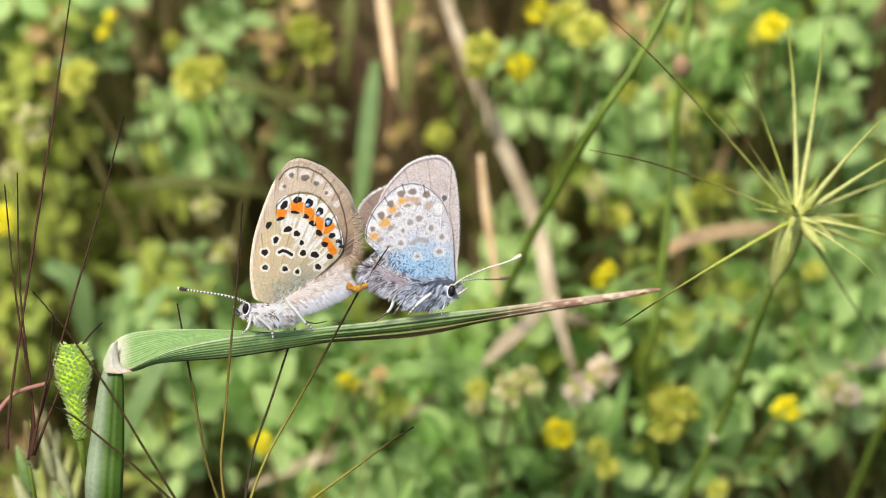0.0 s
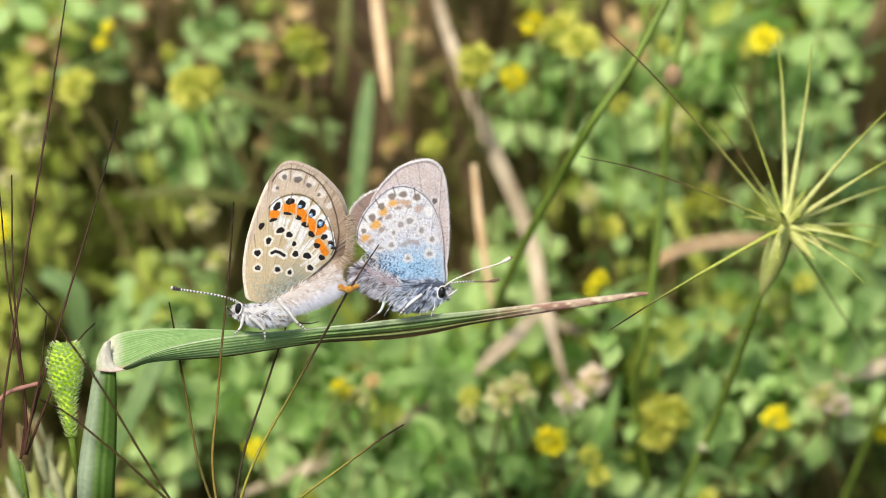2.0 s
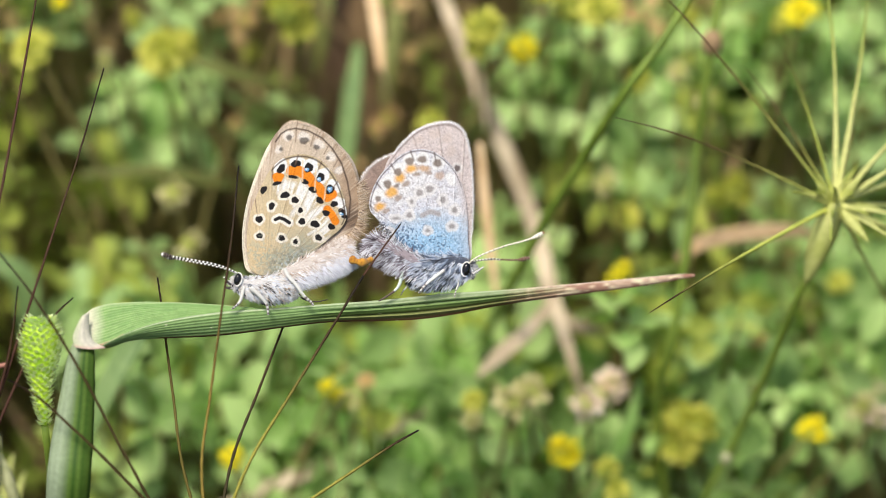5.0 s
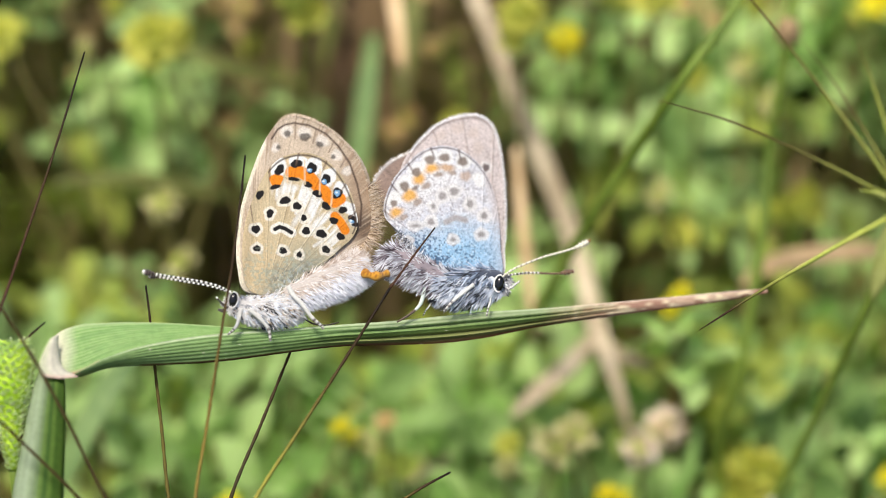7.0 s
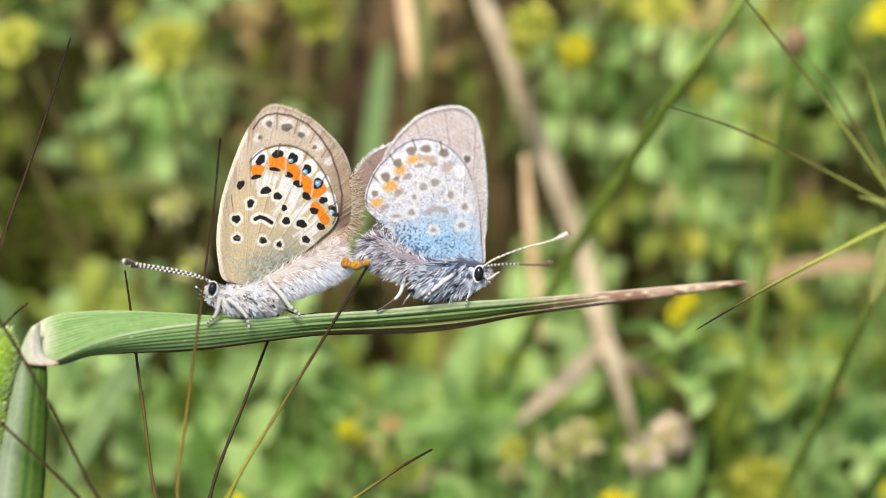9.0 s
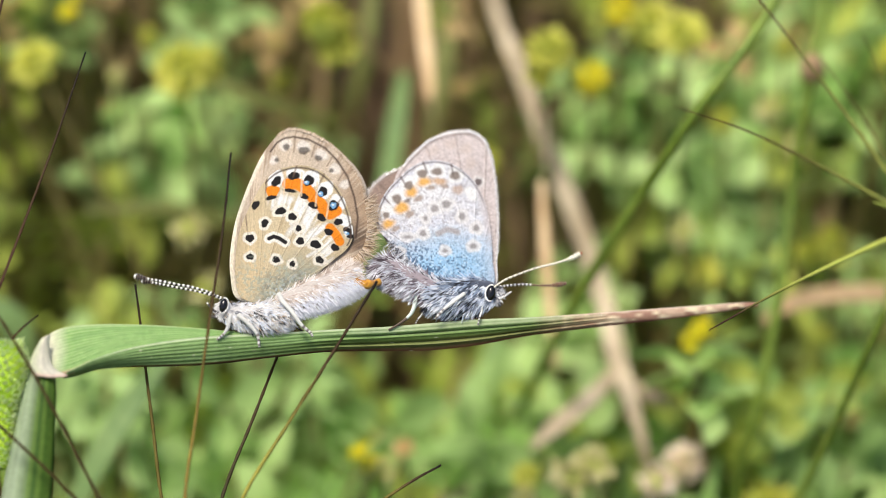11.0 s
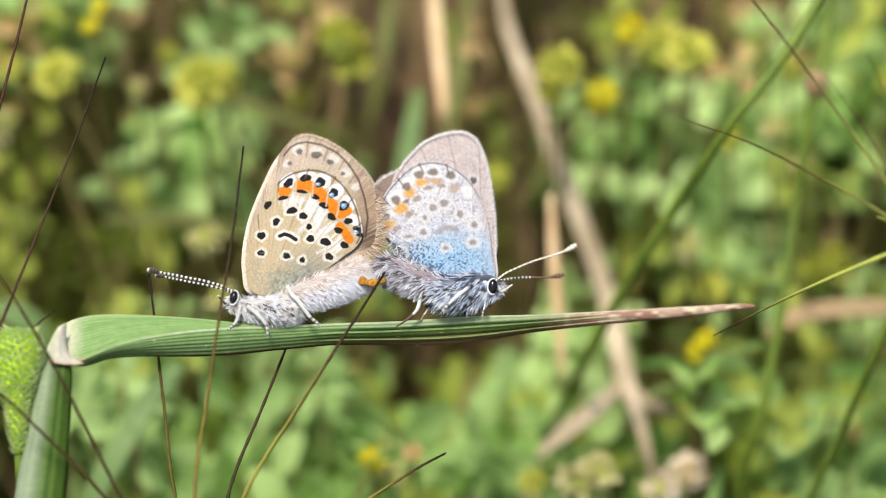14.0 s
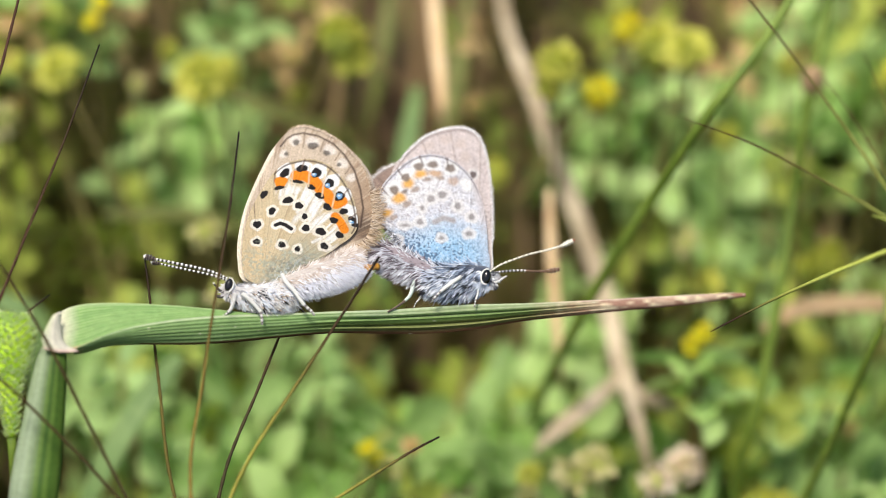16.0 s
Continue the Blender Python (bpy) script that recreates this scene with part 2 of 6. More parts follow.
# ------------------------------------------------------------------ the butterflies
def closed(pts, n):
    """A closed smooth outline, resampled evenly to n places."""
    p = [Vector((x, y, 0)) for x, y in pts]
    m, out = len(p), []
    for i in range(m):
        a, b, c, d = p[i - 1], p[i], p[(i + 1) % m], p[(i + 2) % m]
        for k in range(24):
            t = k / 24
            out.append(0.5 * (2 * b + (c - a) * t + (2 * a - 5 * b + 4 * c - d) * t * t + (3 * b - a - 3 * c + d) * t ** 3))
    q = np.array([v[:2] for v in out])
    q = np.vstack([q, q[:1]])
    s = np.r_[0, np.cumsum(np.hypot(*np.diff(q, axis=0).T))]
    at = np.linspace(0, s[-1], n, endpoint=False)
    return np.stack([np.interp(at, s, q[:, 0]), np.interp(at, s, q[:, 1])], 1)


def spot(x, y, cx, cy, rx, ry, turn=0.0, soft=1.6):
    """1 inside a slightly uneven oval, fading to 0 over its edge; turn in degrees, clockwise on the sheet."""
    c, s = math.cos(radians(turn)), math.sin(radians(turn))
    u, v = (x - cx) * c + (y - cy) * s, -(x - cx) * s + (y - cy) * c
    a = np.arctan2(v, u)
    d = np.hypot(u / rx, v / ry) * (1 + 0.07 * np.sin(3 * a + cx) + 0.05 * np.sin(5 * a + cy))
    return np.clip((1 - d) * min(rx, ry) / soft + 0.5, 0, 1)


def stroke(x, y, path, half, soft=2.0):
    """1 within half a width of a broken line."""
    best = np.full(x.shape, 1e9)
    for (ax, ay), (bx, by) in zip(path, path[1:]):
        dx, dy = bx - ax, by - ay
        t = np.clip(((x - ax) * dx + (y - ay) * dy) / (dx * dx + dy * dy), 0, 1)
        best = np.minimum(best, np.hypot(x - ax - t * dx, y - ay - t * dy))
    return np.clip((half - best) / soft + 0.5, 0, 1)


def over(col, mask, rgb, strength=1.0):
    m = (mask * strength)[:, None]
    return col * (1 - m) + np.array(rgb) * m


def rough2d(x, y, size, seed):
    """Smooth value noise from -1 to 1, wavelength size."""
    g = np.random.RandomState(seed).uniform(-1, 1, (64, 64))
    u, v = x / size, y / size
    i, k = np.floor(u).astype(int), np.floor(v).astype(int)
    fu, fv = u - i, v - k
    fu, fv = fu * fu * (3 - 2 * fu), fv * fv * (3 - 2 * fv)
    w = lambda a, b: g[a % 64, b % 64]  # noqa: E731
    return (w(i, k) * (1 - fu) + w(i + 1, k) * fu) * (1 - fv) + (w(i, k + 1) * (1 - fu) + w(i + 1, k + 1) * fu) * fv


WHITE, BLACK = lin(240, 236, 228), lin(26, 22, 22)


def wing(name, outline, base, colour, back, parent, label="", n=520, rings=100, bow=6.0):
    """A scaled wing: two skins, its veins fanning out from the base as fine ridges."""
    edge = closed(outline, n)
    mid = edge.mean(0)
    k = np.linspace(0, 1, rings + 1)[1:]
    xy = np.vstack([mid[None], (mid + k[:, None, None] * (edge - mid)[None]).reshape(-1, 2)])
    rho = np.r_[0, np.repeat(k, n)]
    x, y = xy.T
    ang = np.arctan2(y - base[1], x - base[0])
    vein = np.abs((ang * 5.2) % 1 - 0.5) * 2
    ridge = np.clip((0.12 - (1 - vein)) / 0.12, 0, 1)
    lift = -1.2 * ridge + 1.5 * rough2d(x, y, 30, 7) + bow * rho ** 2
    pts = [S(a, b, back + c) for a, b, c in zip(x, y, lift)]
    behind = [S(a, b, back + c + 2.0) for a, b, c in zip(x, y, lift)]
    faces = []
    for r in range(rings):
        o, i = 1 + r * n, 1 + (r - 1) * n
        for a in range(n):
            b = (a + 1) % n
            faces.append((0, o + b, o + a) if r == 0 else (i + a, i + b, o + b, o + a))
    m = len(pts)
    last = 1 + (rings - 1) * n
    skin = faces + [tuple(m + q for q in f[::-1]) for f in faces] + [(last + a, last + (a + 1) % n, m + last + (a + 1) % n, m + last + a) for a in range(n)]
    me = mesh_of(name, pts + behind, skin, WING)
    col = colour(x, y, rho, ridge, ang)
    reach = np.hypot(x - base[0], y - base[1])
    streak = rough2d(ang * 900 / math.pi, reach * 0.12, 4, 21) * 0.6 + rough2d(x, y, 2.6, 22) * 0.6
    col = col * (1 + 0.11 * streak + 0.07 * np.random.RandomState(3).normal(size=len(x)).clip(-2, 2))[:, None]
    paint(me, np.vstack([col, col * 0.9]).clip(0.005, 0.95) * 0.85)
    return child(name, me, parent, label), edge


def female_hind(x, y, rho, ridge, ang):
    c = np.tile(lin(207, 188, 152), (len(x), 1))
    c = over(c, np.clip(rough2d(x, y, 22, 1) * 0.5 + 0.3, 0, 1), lin(216, 198, 164), 0.5)
    c = over(c, np.clip((rough2d(ang * 420, rho * 22, 6, 41) - 0.1) * 1.6, 0, 1), lin(176, 152, 112), 0.35)
    c = over(c, spot(x, y, 535, 500, 75, 48, -35, 40), lin(164, 162, 142), 0.85)
    c = over(c, spot(x, y, 520, 500, 55, 34, -20, 30) * (rough2d(x, y, 4, 4) > 0.1), lin(108, 116, 110), 0.6)
    c = over(c, spot(x, y, 528, 506, 45, 26, -20, 26) * (rough2d(x, y, 3.4, 44) > 0.3), lin(206, 218, 224), 0.6)
    inner = [(498, 338), (522, 336), (540, 346), (553, 362), (570, 384), (584, 412), (582, 432)]
    c = over(c, stroke(x, y, inner, 17, 12) * np.clip(0.45 + 1.1 * rough2d(ang * 330, rho * 26, 7, 2), 0, 1), lin(240, 238, 234), 0.9)
    for s in ((512, 335, 9, 15, 80), (538, 346, 8, 19, 35), (556, 364, 8, 21, 45), (571, 388, 8, 19, 55), (589, 425, 8, 12, 60), (560, 397, 6, 14, 50), (524, 390, 5, 14, 30), (596, 404, 5, 12, 40)):
        c = over(c, spot(x, y, s[0], s[1], s[2] * 0.85, s[3], s[4], 5), lin(242, 240, 236), 0.75)
    for line in (((505, 327), (500, 347)), ((522, 332), (517, 352)), ((547, 340), (534, 372)), ((565, 358), (546, 398)), ((580, 383), (552, 412)), ((592, 412), (556, 436)), ((533, 338), (524, 378))):
        c = over(c, stroke(x, y, line, 2.6, 3), lin(246, 245, 243), 0.7)
    c = over(c, spot(x, y, 450, 460, 22, 70, 0, 25), lin(222, 196, 152), 0.5)
    c = over(c, ridge, lin(224, 206, 172), 0.4)
    for s in ((494, 297, 13, 17, 30), (527, 288, 16, 13, -8), (556, 294, 16, 15, 30), (581, 314, 14, 17, 35), (603, 338, 15, 16, 40), (617, 368, 14, 10, 30), (627, 388, 9, 14, -10)):
        c = over(c, spot(x, y, *s, 2.5), lin(246, 244, 240))
    orange = lin(240, 138, 24)
    c = over(c, spot(x, y, 489, 319, 12, 11, -20), orange)
    c = over(c, stroke(x, y, [(516, 305), (531, 304), (549, 314), (562, 330), (574, 339), (583, 352), (592, 358), (602, 352)], 10.5, 2.5), orange)
    c = over(c, stroke(x, y, [(593, 383), (603, 394), (611, 408)], 8, 2.5), orange)
    for s in ((495, 301, 7, 11, 35), (525, 290, 11, 7, -12), (552, 298, 9, 10, 20), (577, 318, 8, 10, 25), (597, 342, 9, 10, 30), (607, 372, 8, 6, -15), (624, 388, 9, 6, 40), (630, 398, 7, 4, 0),
              (487, 331, 10, 4, -15), (519, 317, 12, 3.5, 8), (545, 327, 8, 5, 25), (562, 343, 9, 6, 25), (577, 365, 9, 6, 40), (591, 391, 8, 6, 20), (603, 419, 8, 6, 30), (460, 345, 6, 9, 35)):
        c = over(c, spot(x, y, *s), BLACK)
    for line in (((509, 322), (509, 284)), ((540, 326), (539, 284)), ((566, 344), (567, 300)), ((586, 366), (590, 324))):
        c = over(c, stroke(x, y, line, 1.6, 2.0), lin(232, 204, 168), 0.75)
    for s in ((548, 302, 5, 3.4, 0), (574, 322, 4.4, 4.6, 0), (597, 342, 5.4, 5.6, 0), (622, 392, 5, 2.6, 20)):
        c = over(c, spot(x, y, *s), lin(126, 178, 222), 0.9)
        c = over(c, spot(x, y, s[0] - 1, s[1] - 1, 2.2, 1.8), lin(236, 244, 248), 0.9)
    dots = ((453, 406, 8, 7, 0), (455, 440, 7, 5.5, 0), (478, 378, 6, 8, 15), (505, 355, 10, 6.5, -15), (526, 365, 8, 6.5, 20), (538, 386, 5, 6, 0), (542, 409, 7, 7, -20), (569, 414, 10, 7, 20),
            (501, 444, 7, 6, 15), (530, 451, 5, 5.5, 0), (577, 442, 8, 6, 35))
    for cx, cy, rx, ry, a in dots:
        c = over(c, spot(x, y, cx, cy, rx + 5, ry + 5, a, 2.5), lin(238, 230, 214))
        c = over(c, spot(x, y, cx, cy, rx, ry, a), BLACK)
    bar = [(487, 406), (495, 402), (505, 405), (516, 412)]
    c = over(over(c, stroke(x, y, bar, 9, 2.5), lin(240, 234, 222)), stroke(x, y, bar, 3.6), BLACK)
    c = over(c, spot(x, y, 548, 484, 5, 3), BLACK)
    c = over(c, ridge * np.clip((rho - 0.8) / 0.1, 0, 1) * (y < 400), lin(120, 96, 78), 0.8)
    c = over(c, spot(x, y, 500, 480, 90, 40, 0, 40) * (rough2d(x, y, 4, 8) > 0.25), lin(168, 176, 160), 0.6)
    rim = np.clip(1 - np.abs(rho - 0.965) / 0.026, 0, 1) * (y < 415) * (x > 475)
    return over(c, rim, lin(72, 56, 48), 0.95)


def female_fore(x, y, rho, ridge, ang):
    c = np.tile(lin(207, 189, 168), (len(x), 1))
    c = over(c, np.clip(rough2d(ang * 300, rho * 60, 10, 5) * 0.6 + 0.3, 0, 1), lin(216, 196, 170), 0.6)
    c = over(c, spot(x, y, 650, 370, 42, 110, -8, 30), lin(172, 144, 116), 0.75)
    # shade in the inner-margin fold above the abdomen, put into the wing colour
    c = over(c, spot(x, y, 648, 402, 26, 30, -20, 22), lin(84, 68, 58), 0.75)
    c = over(c, np.clip((rough2d(ang * 620, rho * 9, 5, 32) - 0.05) * 2.2, 0, 1) * np.clip((rho - 0.78) / 0.1, 0, 1), lin(150, 120, 94), 0.55)
    c = over(c, np.clip((rough2d(ang * 700, rho * 9, 5, 33) - 0.2) * 2.2, 0, 1) * np.clip((rho - 0.8) / 0.1, 0, 1), lin(232, 214, 190), 0.5)
    for s in ((507, 233, 14, 12, -25), (539, 235, 15, 12, 10), (571, 250, 14, 11, 30), (596, 275, 12, 11, 45), (614, 303, 9, 10, 50), (488, 262, 8, 10, 20)):
        c = over(c, spot(x, y, s[0], s[1], s[2] * 0.85, s[3] * 0.85, s[4], 4), lin(240, 232, 222), 0.75)
    for s in ((509, 237, 6, 6, -20), (540, 243, 10, 7, -8), (566, 256, 7, 5, 20), (590, 278, 4, 4, 30), (493, 261, 4, 4, 0)):
        c = over(c, spot(x, y, *s, 3), lin(62, 52, 46), 0.8)
    line = [(481, 246), (492, 229), (505, 221), (520, 218), (547, 222), (577, 237), (599, 259), (619, 289), (632, 325), (640, 362), (638, 400)]
    c = over(c, stroke(x, y, line, 1.7, 2.0), lin(76, 58, 50), 0.9)
    for one, two in (((522, 246), (524, 218)), ((554, 254), (560, 229)), ((582, 270), (592, 250)), ((603, 296), (613, 278))):
        c = over(c, stroke(x, y, (one, two), 1.2, 1.8), lin(120, 98, 82), 0.7)
    return over(c, np.clip((x < 470) * (rho - 0.925) / 0.03, 0, 1), lin(250, 238, 214), 0.9)


def male_hind(x, y, rho, ridge, ang):
    c = np.tile(lin(220, 221, 230), (len(x), 1))
    c = over(c, np.clip(rough2d(x, y, 7, 11) * 0.7 + 0.1, 0, 1), lin(172, 160, 158), 0.5)
    c = over(c, np.clip(rough2d(x, y, 18, 12) * 0.6 + 0.3, 0, 1), lin(234, 230, 230), 0.6)
    c = over(c, stroke(x, y, [(735, 350), (760, 322), (790, 312)], 20, 20), lin(240, 238, 238), 0.7)
    c = over(c, np.clip((rough2d(x, y, 3.0, 17) - 0.15) * 3, 0, 1), lin(150, 142, 146), 0.5)
    c = over(c, np.clip((rough2d(x, y, 3.6, 18) - 0.2) * 3, 0, 1), lin(242, 240, 242), 0.6)
    c = over(c, stroke(x, y, [(870, 310), (884, 360), (889, 420), (888, 490)], 12, 14), lin(216, 204, 202), 0.8)
    blue = spot(x, y, 806, 466, 98, 62, 4, 60)
    c = over(c, blue, lin(136, 196, 236), 0.75)
    c = over(c, blue * np.clip((rough2d(x, y, 3.2, 19) - 0.15) * 2.5, 0, 1), lin(196, 222, 242), 0.75)
    c = over(c, spot(x, y, 780, 458, 95, 52, 15, 44) * np.clip((rough2d(x, y, 2.8, 13) - 0.2 + 0.75 * spot(x, y, 738, 452, 52, 24, 33, 30)) * 2.4, 0, 1), lin(52, 84, 122), 0.8)
    c = over(c, ridge * np.clip(rho * 2 - 0.9, 0, 1) * (x < 850), lin(150, 134, 130), 0.55)
    for s in ((697, 352, 12, 16, 50), (715, 325, 13, 18, 48), (738, 301, 13, 18, 42), (762, 280, 14, 15, 15), (788, 277, 15, 14, -5), (820, 286, 14, 15, -25), (847, 318, 10, 14, -30)):
        c = over(c, spot(x, y, *s, 4), lin(240, 238, 236), 0.95)
    for s in ((701, 376, 13, 9, -20), (725, 346, 15, 12, -25), (742, 317, 13, 10, -30), (764, 298, 14, 9, -15)):
        c = over(c, spot(x, y, s[0], s[1], s[2] * 0.85, s[3] * 0.9, s[4], 8), lin(230, 174, 84), 0.95)
    for s in ((714, 385, 8, 5, -30), (739, 358, 9, 6, -30), (755, 329, 9, 5, -30), (777, 309, 9, 4, -10), (800, 306, 8, 4, 10)):
        c = over(c, spot(x, y, *s, 4), lin(160, 138, 122), 0.8)
    c = over(c, spot(x, y, 791, 297, 13, 6, 8, 5), lin(204, 160, 112), 0.8)
    c = over(c, spot(x, y, 824, 312, 10, 8, 0, 5), lin(196, 168, 148), 0.8)
    for s in ((716, 330, 8, 9, -20), (737, 305, 8, 8, 0), (761, 283, 9, 8, 0), (787, 279, 10, 7, 0), (819, 286, 9, 8, 0), (697, 360, 6, 6, 0), (735, 333, 6, 4, -30)):
        c = over(c, spot(x, y, *s, 4), lin(128, 112, 100), 0.9)
    for cx, cy, rx, ry in ((783, 347, 9, 9), (804, 339, 10, 9), (767, 365, 6, 7), (763, 393, 8, 8), (832, 361, 8, 9), (857, 382, 8, 8), (852, 415, 9, 7), (802, 424, 7, 6), (735, 400, 11, 5), (722, 427, 6, 6)):
        c = over(c, spot(x, y, cx, cy, rx + 5, ry + 5, 0, 4), lin(234, 230, 228), 0.8)
        c = over(c, spot(x, y, cx, cy, rx - 2, ry - 2, 0, 4), lin(122, 112, 110), 0.7)
    c = over(c, stroke(x, y, [(790, 393), (806, 385), (824, 390)], 5, 4), lin(170, 156, 150), 0.7)
    c = over(c, ridge * np.clip((rho - 0.80) / 0.08, 0, 1) * np.clip((390 - y) / 40, 0, 1) * np.clip((858 - x) / 20, 0, 1), lin(104, 88, 84), 0.85)
    rim = np.clip(1 - np.abs(rho - 0.97) / 0.02, 0, 1) * np.clip((375 - y) / 60, 0, 1)
    rim = np.where(x < 720, np.clip(1 - np.abs(rho - 0.97) / 0.02, 0, 1) * (y < 385), rim)
    return over(c, rim, lin(88, 74, 74), 0.9)


def male_fore(x, y, rho, ridge, ang):
    c = np.tile(lin(216, 203, 200), (len(x), 1))
    c = over(c, np.clip(rough2d(x, y, 14, 15) * 0.6 + 0.3, 0, 1), lin(226, 212, 208), 0.6)
    c = over(c, np.clip((rough2d(x, y, 3.0, 28) - 0.2) * 3, 0, 1), lin(164, 144, 138), 0.4)
    c = over(c, ridge, lin(150, 130, 122), 0.6)
    c = over(c, np.clip((rough2d(x, y, 4, 27) - 0.2) * 3, 0, 1), lin(226, 214, 208), 0.4)
    for s in ((780, 240, 12, 8, -20), (810, 228, 13, 9, -10), (838, 236, 11, 10, 0), (846, 262, 9, 12, 0)):
        c = over(c, spot(x, y, *s, 7), lin(214, 196, 186), 0.6)
    c = over(c, spot(x, y, 860, 297, 11, 12, 0, 4), lin(230, 224, 220), 0.9)
    c = over(c, spot(x, y, 860, 297, 6, 7, 0, 3), lin(118, 106, 104))
    rim = np.clip(1 - np.abs(rho - 0.952) / 0.02, 0, 1) * (y < 300) * (x < 868)
    c = over(c, rim, lin(120, 104, 98), 0.7)
    c = over(c, np.clip((rho - 0.972) / 0.01, 0, 1) * (y < 270), lin(244, 240, 238))
    return over(c, np.clip((rho - 0.95) / 0.03, 0, 1) * (x > 872), lin(240, 236, 234), 0.9)


def plain_fore(rgb):
    def colour(x, y, rho, ridge, ang):
        c = np.tile(lin(*rgb), (len(x), 1))
        return over(over(c, ridge, (0.1, 0.08, 0.07), 0.4), np.clip((rho - 0.965) / 0.01, 0, 1), lin(226, 218, 210), 0.6)
    return colour


def fringe(name, edge, pick, length, cols, back, parent, seed, spread=0.5, dense=2, label=""):
    """Hairs standing out of the margin of a wing."""
    rng, sh, tint = random.Random(seed), Shape(), []
    mid = edge.mean(0)
    for i, (x, y) in enumerate(edge):
        if not pick(x, y):
            continue
        before, after = edge[i - 1], edge[(i + 1) % len(edge)]
        out = np.array([after[1] - before[1], before[0] - after[0]])
        out = out / (np.hypot(*out) + 1e-9)
        if out @ (np.array([x, y]) - mid) < 0:
            out = -out
        for _ in range(dense):
            a = rng.gauss(0, spread)
            w = np.array([out[0] * math.cos(a) - out[1] * math.sin(a), out[0] * math.sin(a) + out[1] * math.cos(a)])
            ln = length * rng.uniform(0.5, 1.15)
            b = back + rng.uniform(-2, 8)
            r = (x - out[0] * 3 + rng.uniform(-1, 1), y - out[1] * 3 + rng.uniform(-1, 1))
            sh.hair(S(*r, b), S(r[0] + w[0] * ln, r[1] + w[1] * ln, b + rng.uniform(-3, 3)), rng.uniform(0.7, 1.4) * U)
            tint += [rng.choice(cols)] * 5
    me = sh.mesh(name, FUR)
    paint(me, np.array(tint))
    return child(name, me, parent, label)


def furry(name, path, radii, cols, parent, seed, hairs, length, lean, label="", depth=1.0, core=(150, 146, 142), wide=2.0, under=None):
    """A rounded body segment with a coat: path from head to tail, lean: how the hairs lie on the sheet."""
    rng, order = random.Random(seed), sorted(cols, key=sum)
    pts = spline([(x, y, 0) for x, y in path], 6)
    rad = np.interp(np.linspace(0, len(path) - 1, len(pts)), range(len(path)), radii)
    sh = Shape().tube([S(p.x, p.y, 0) for p in pts], [r * U * 0.9 for r in rad], 14, flat=depth)
    tint = [lin(*core)] * len(sh.v)
    n = len(pts)
    for _ in range(hairs):
        i = min(n - 2, int(rng.random() ** 0.9 * (n - 1)))
        a = rng.uniform(-1.6, 1.6) * math.pi / 2
        p, way = pts[i].lerp(pts[i + 1], rng.random()), (pts[i + 1] - pts[i]).normalized()
        nx, ny = -way.y, way.x
        up = math.sin(a)
        r = rad[i] * 0.93
        x, y, b = p.x + nx * r * up, p.y + ny * r * up, -math.cos(a) * r * depth
        ln = length * rng.uniform(0.4, 1.2)
        lie = 1.0 if ny * up > 0 else max(0.1, math.cos(a))
        dx = way.x * 0.6 + nx * up * 0.45 + lean[0] * lie + rng.gauss(0, 0.22)
        dy = way.y * 0.6 + ny * up * 0.45 + lean[1] * lie + rng.gauss(0, 0.22)
        s = ln / math.hypot(dx, dy)
        sh.hair(S(x, y, b), S(x + dx * s, y + dy * s, b - ln * (0.15 + 0.4 * max(0, math.cos(a))) * rng.uniform(0.6, 1.3)), rng.uniform(0.5, 1.3) * wide * U)
        tuft = 0.5 + 1.1 * noise.noise((x / 8, y / 8, seed))
        col = order[max(0, min(len(cols) - 1, int(len(cols) * (tuft + rng.uniform(-0.3, 0.3)))))]
        if under and y > p.y + rad[i] * rng.uniform(-0.5, 0.35):
            col = rng.choice(under)
        tint += [col] * 5
    me = sh.mesh(name, FUR)
    paint(me, np.array(tint))
    return child(name, me, parent, label)


def limb(name, path, radii, parent, bands, seed, back=-20, label="", step=5):
    """A leg or feeler: a thin tube with light and dark bands along it."""
    pts = spline([(x, y, 0) for x, y in path], 10)
    rad = np.interp(np.linspace(0, len(path) - 1, len(pts)), range(len(path)), radii)
    sh = Shape().tube([S(p.x, p.y, back) for p in pts], [r * U * 0.68 for r in rad], 7)
    me = sh.mesh(name, FUR)
    tint = []
    for i in range(len(pts)):
        tint += [bands(i / (len(pts) - 1), i)] * 7
    paint(me, np.array(tint))
    return child(name, me, parent, label)


LIGHT, DARK, GREYISH = lin(238, 234, 228), lin(34, 30, 30), lin(190, 188, 186)


def leg_bands(f, i):
    return lin(216, 214, 208) if f < 0.62 or (i // 2) % 2 else lin(110, 102, 98)


def feeler_bands(f, i):
    if f > 0.965:
        return LIGHT
    if f > 0.80:
        return lin(52, 40, 36) if i % 6 < 4 else lin(120, 104, 92)
    return LIGHT if i % 6 < 3 else lin(30, 26, 26)


def pale_feeler(f, i):
    if f > 0.97:
        return lin(150, 80, 40)
    return lin(232, 226, 206) if f > 0.5 or i % 7 < 6 else lin(120, 112, 100)


def brown_feeler(f, i):
    return lin(120, 92, 72) if f > 0.5 else (LIGHT if i % 6 < 3 else lin(50, 44, 42))


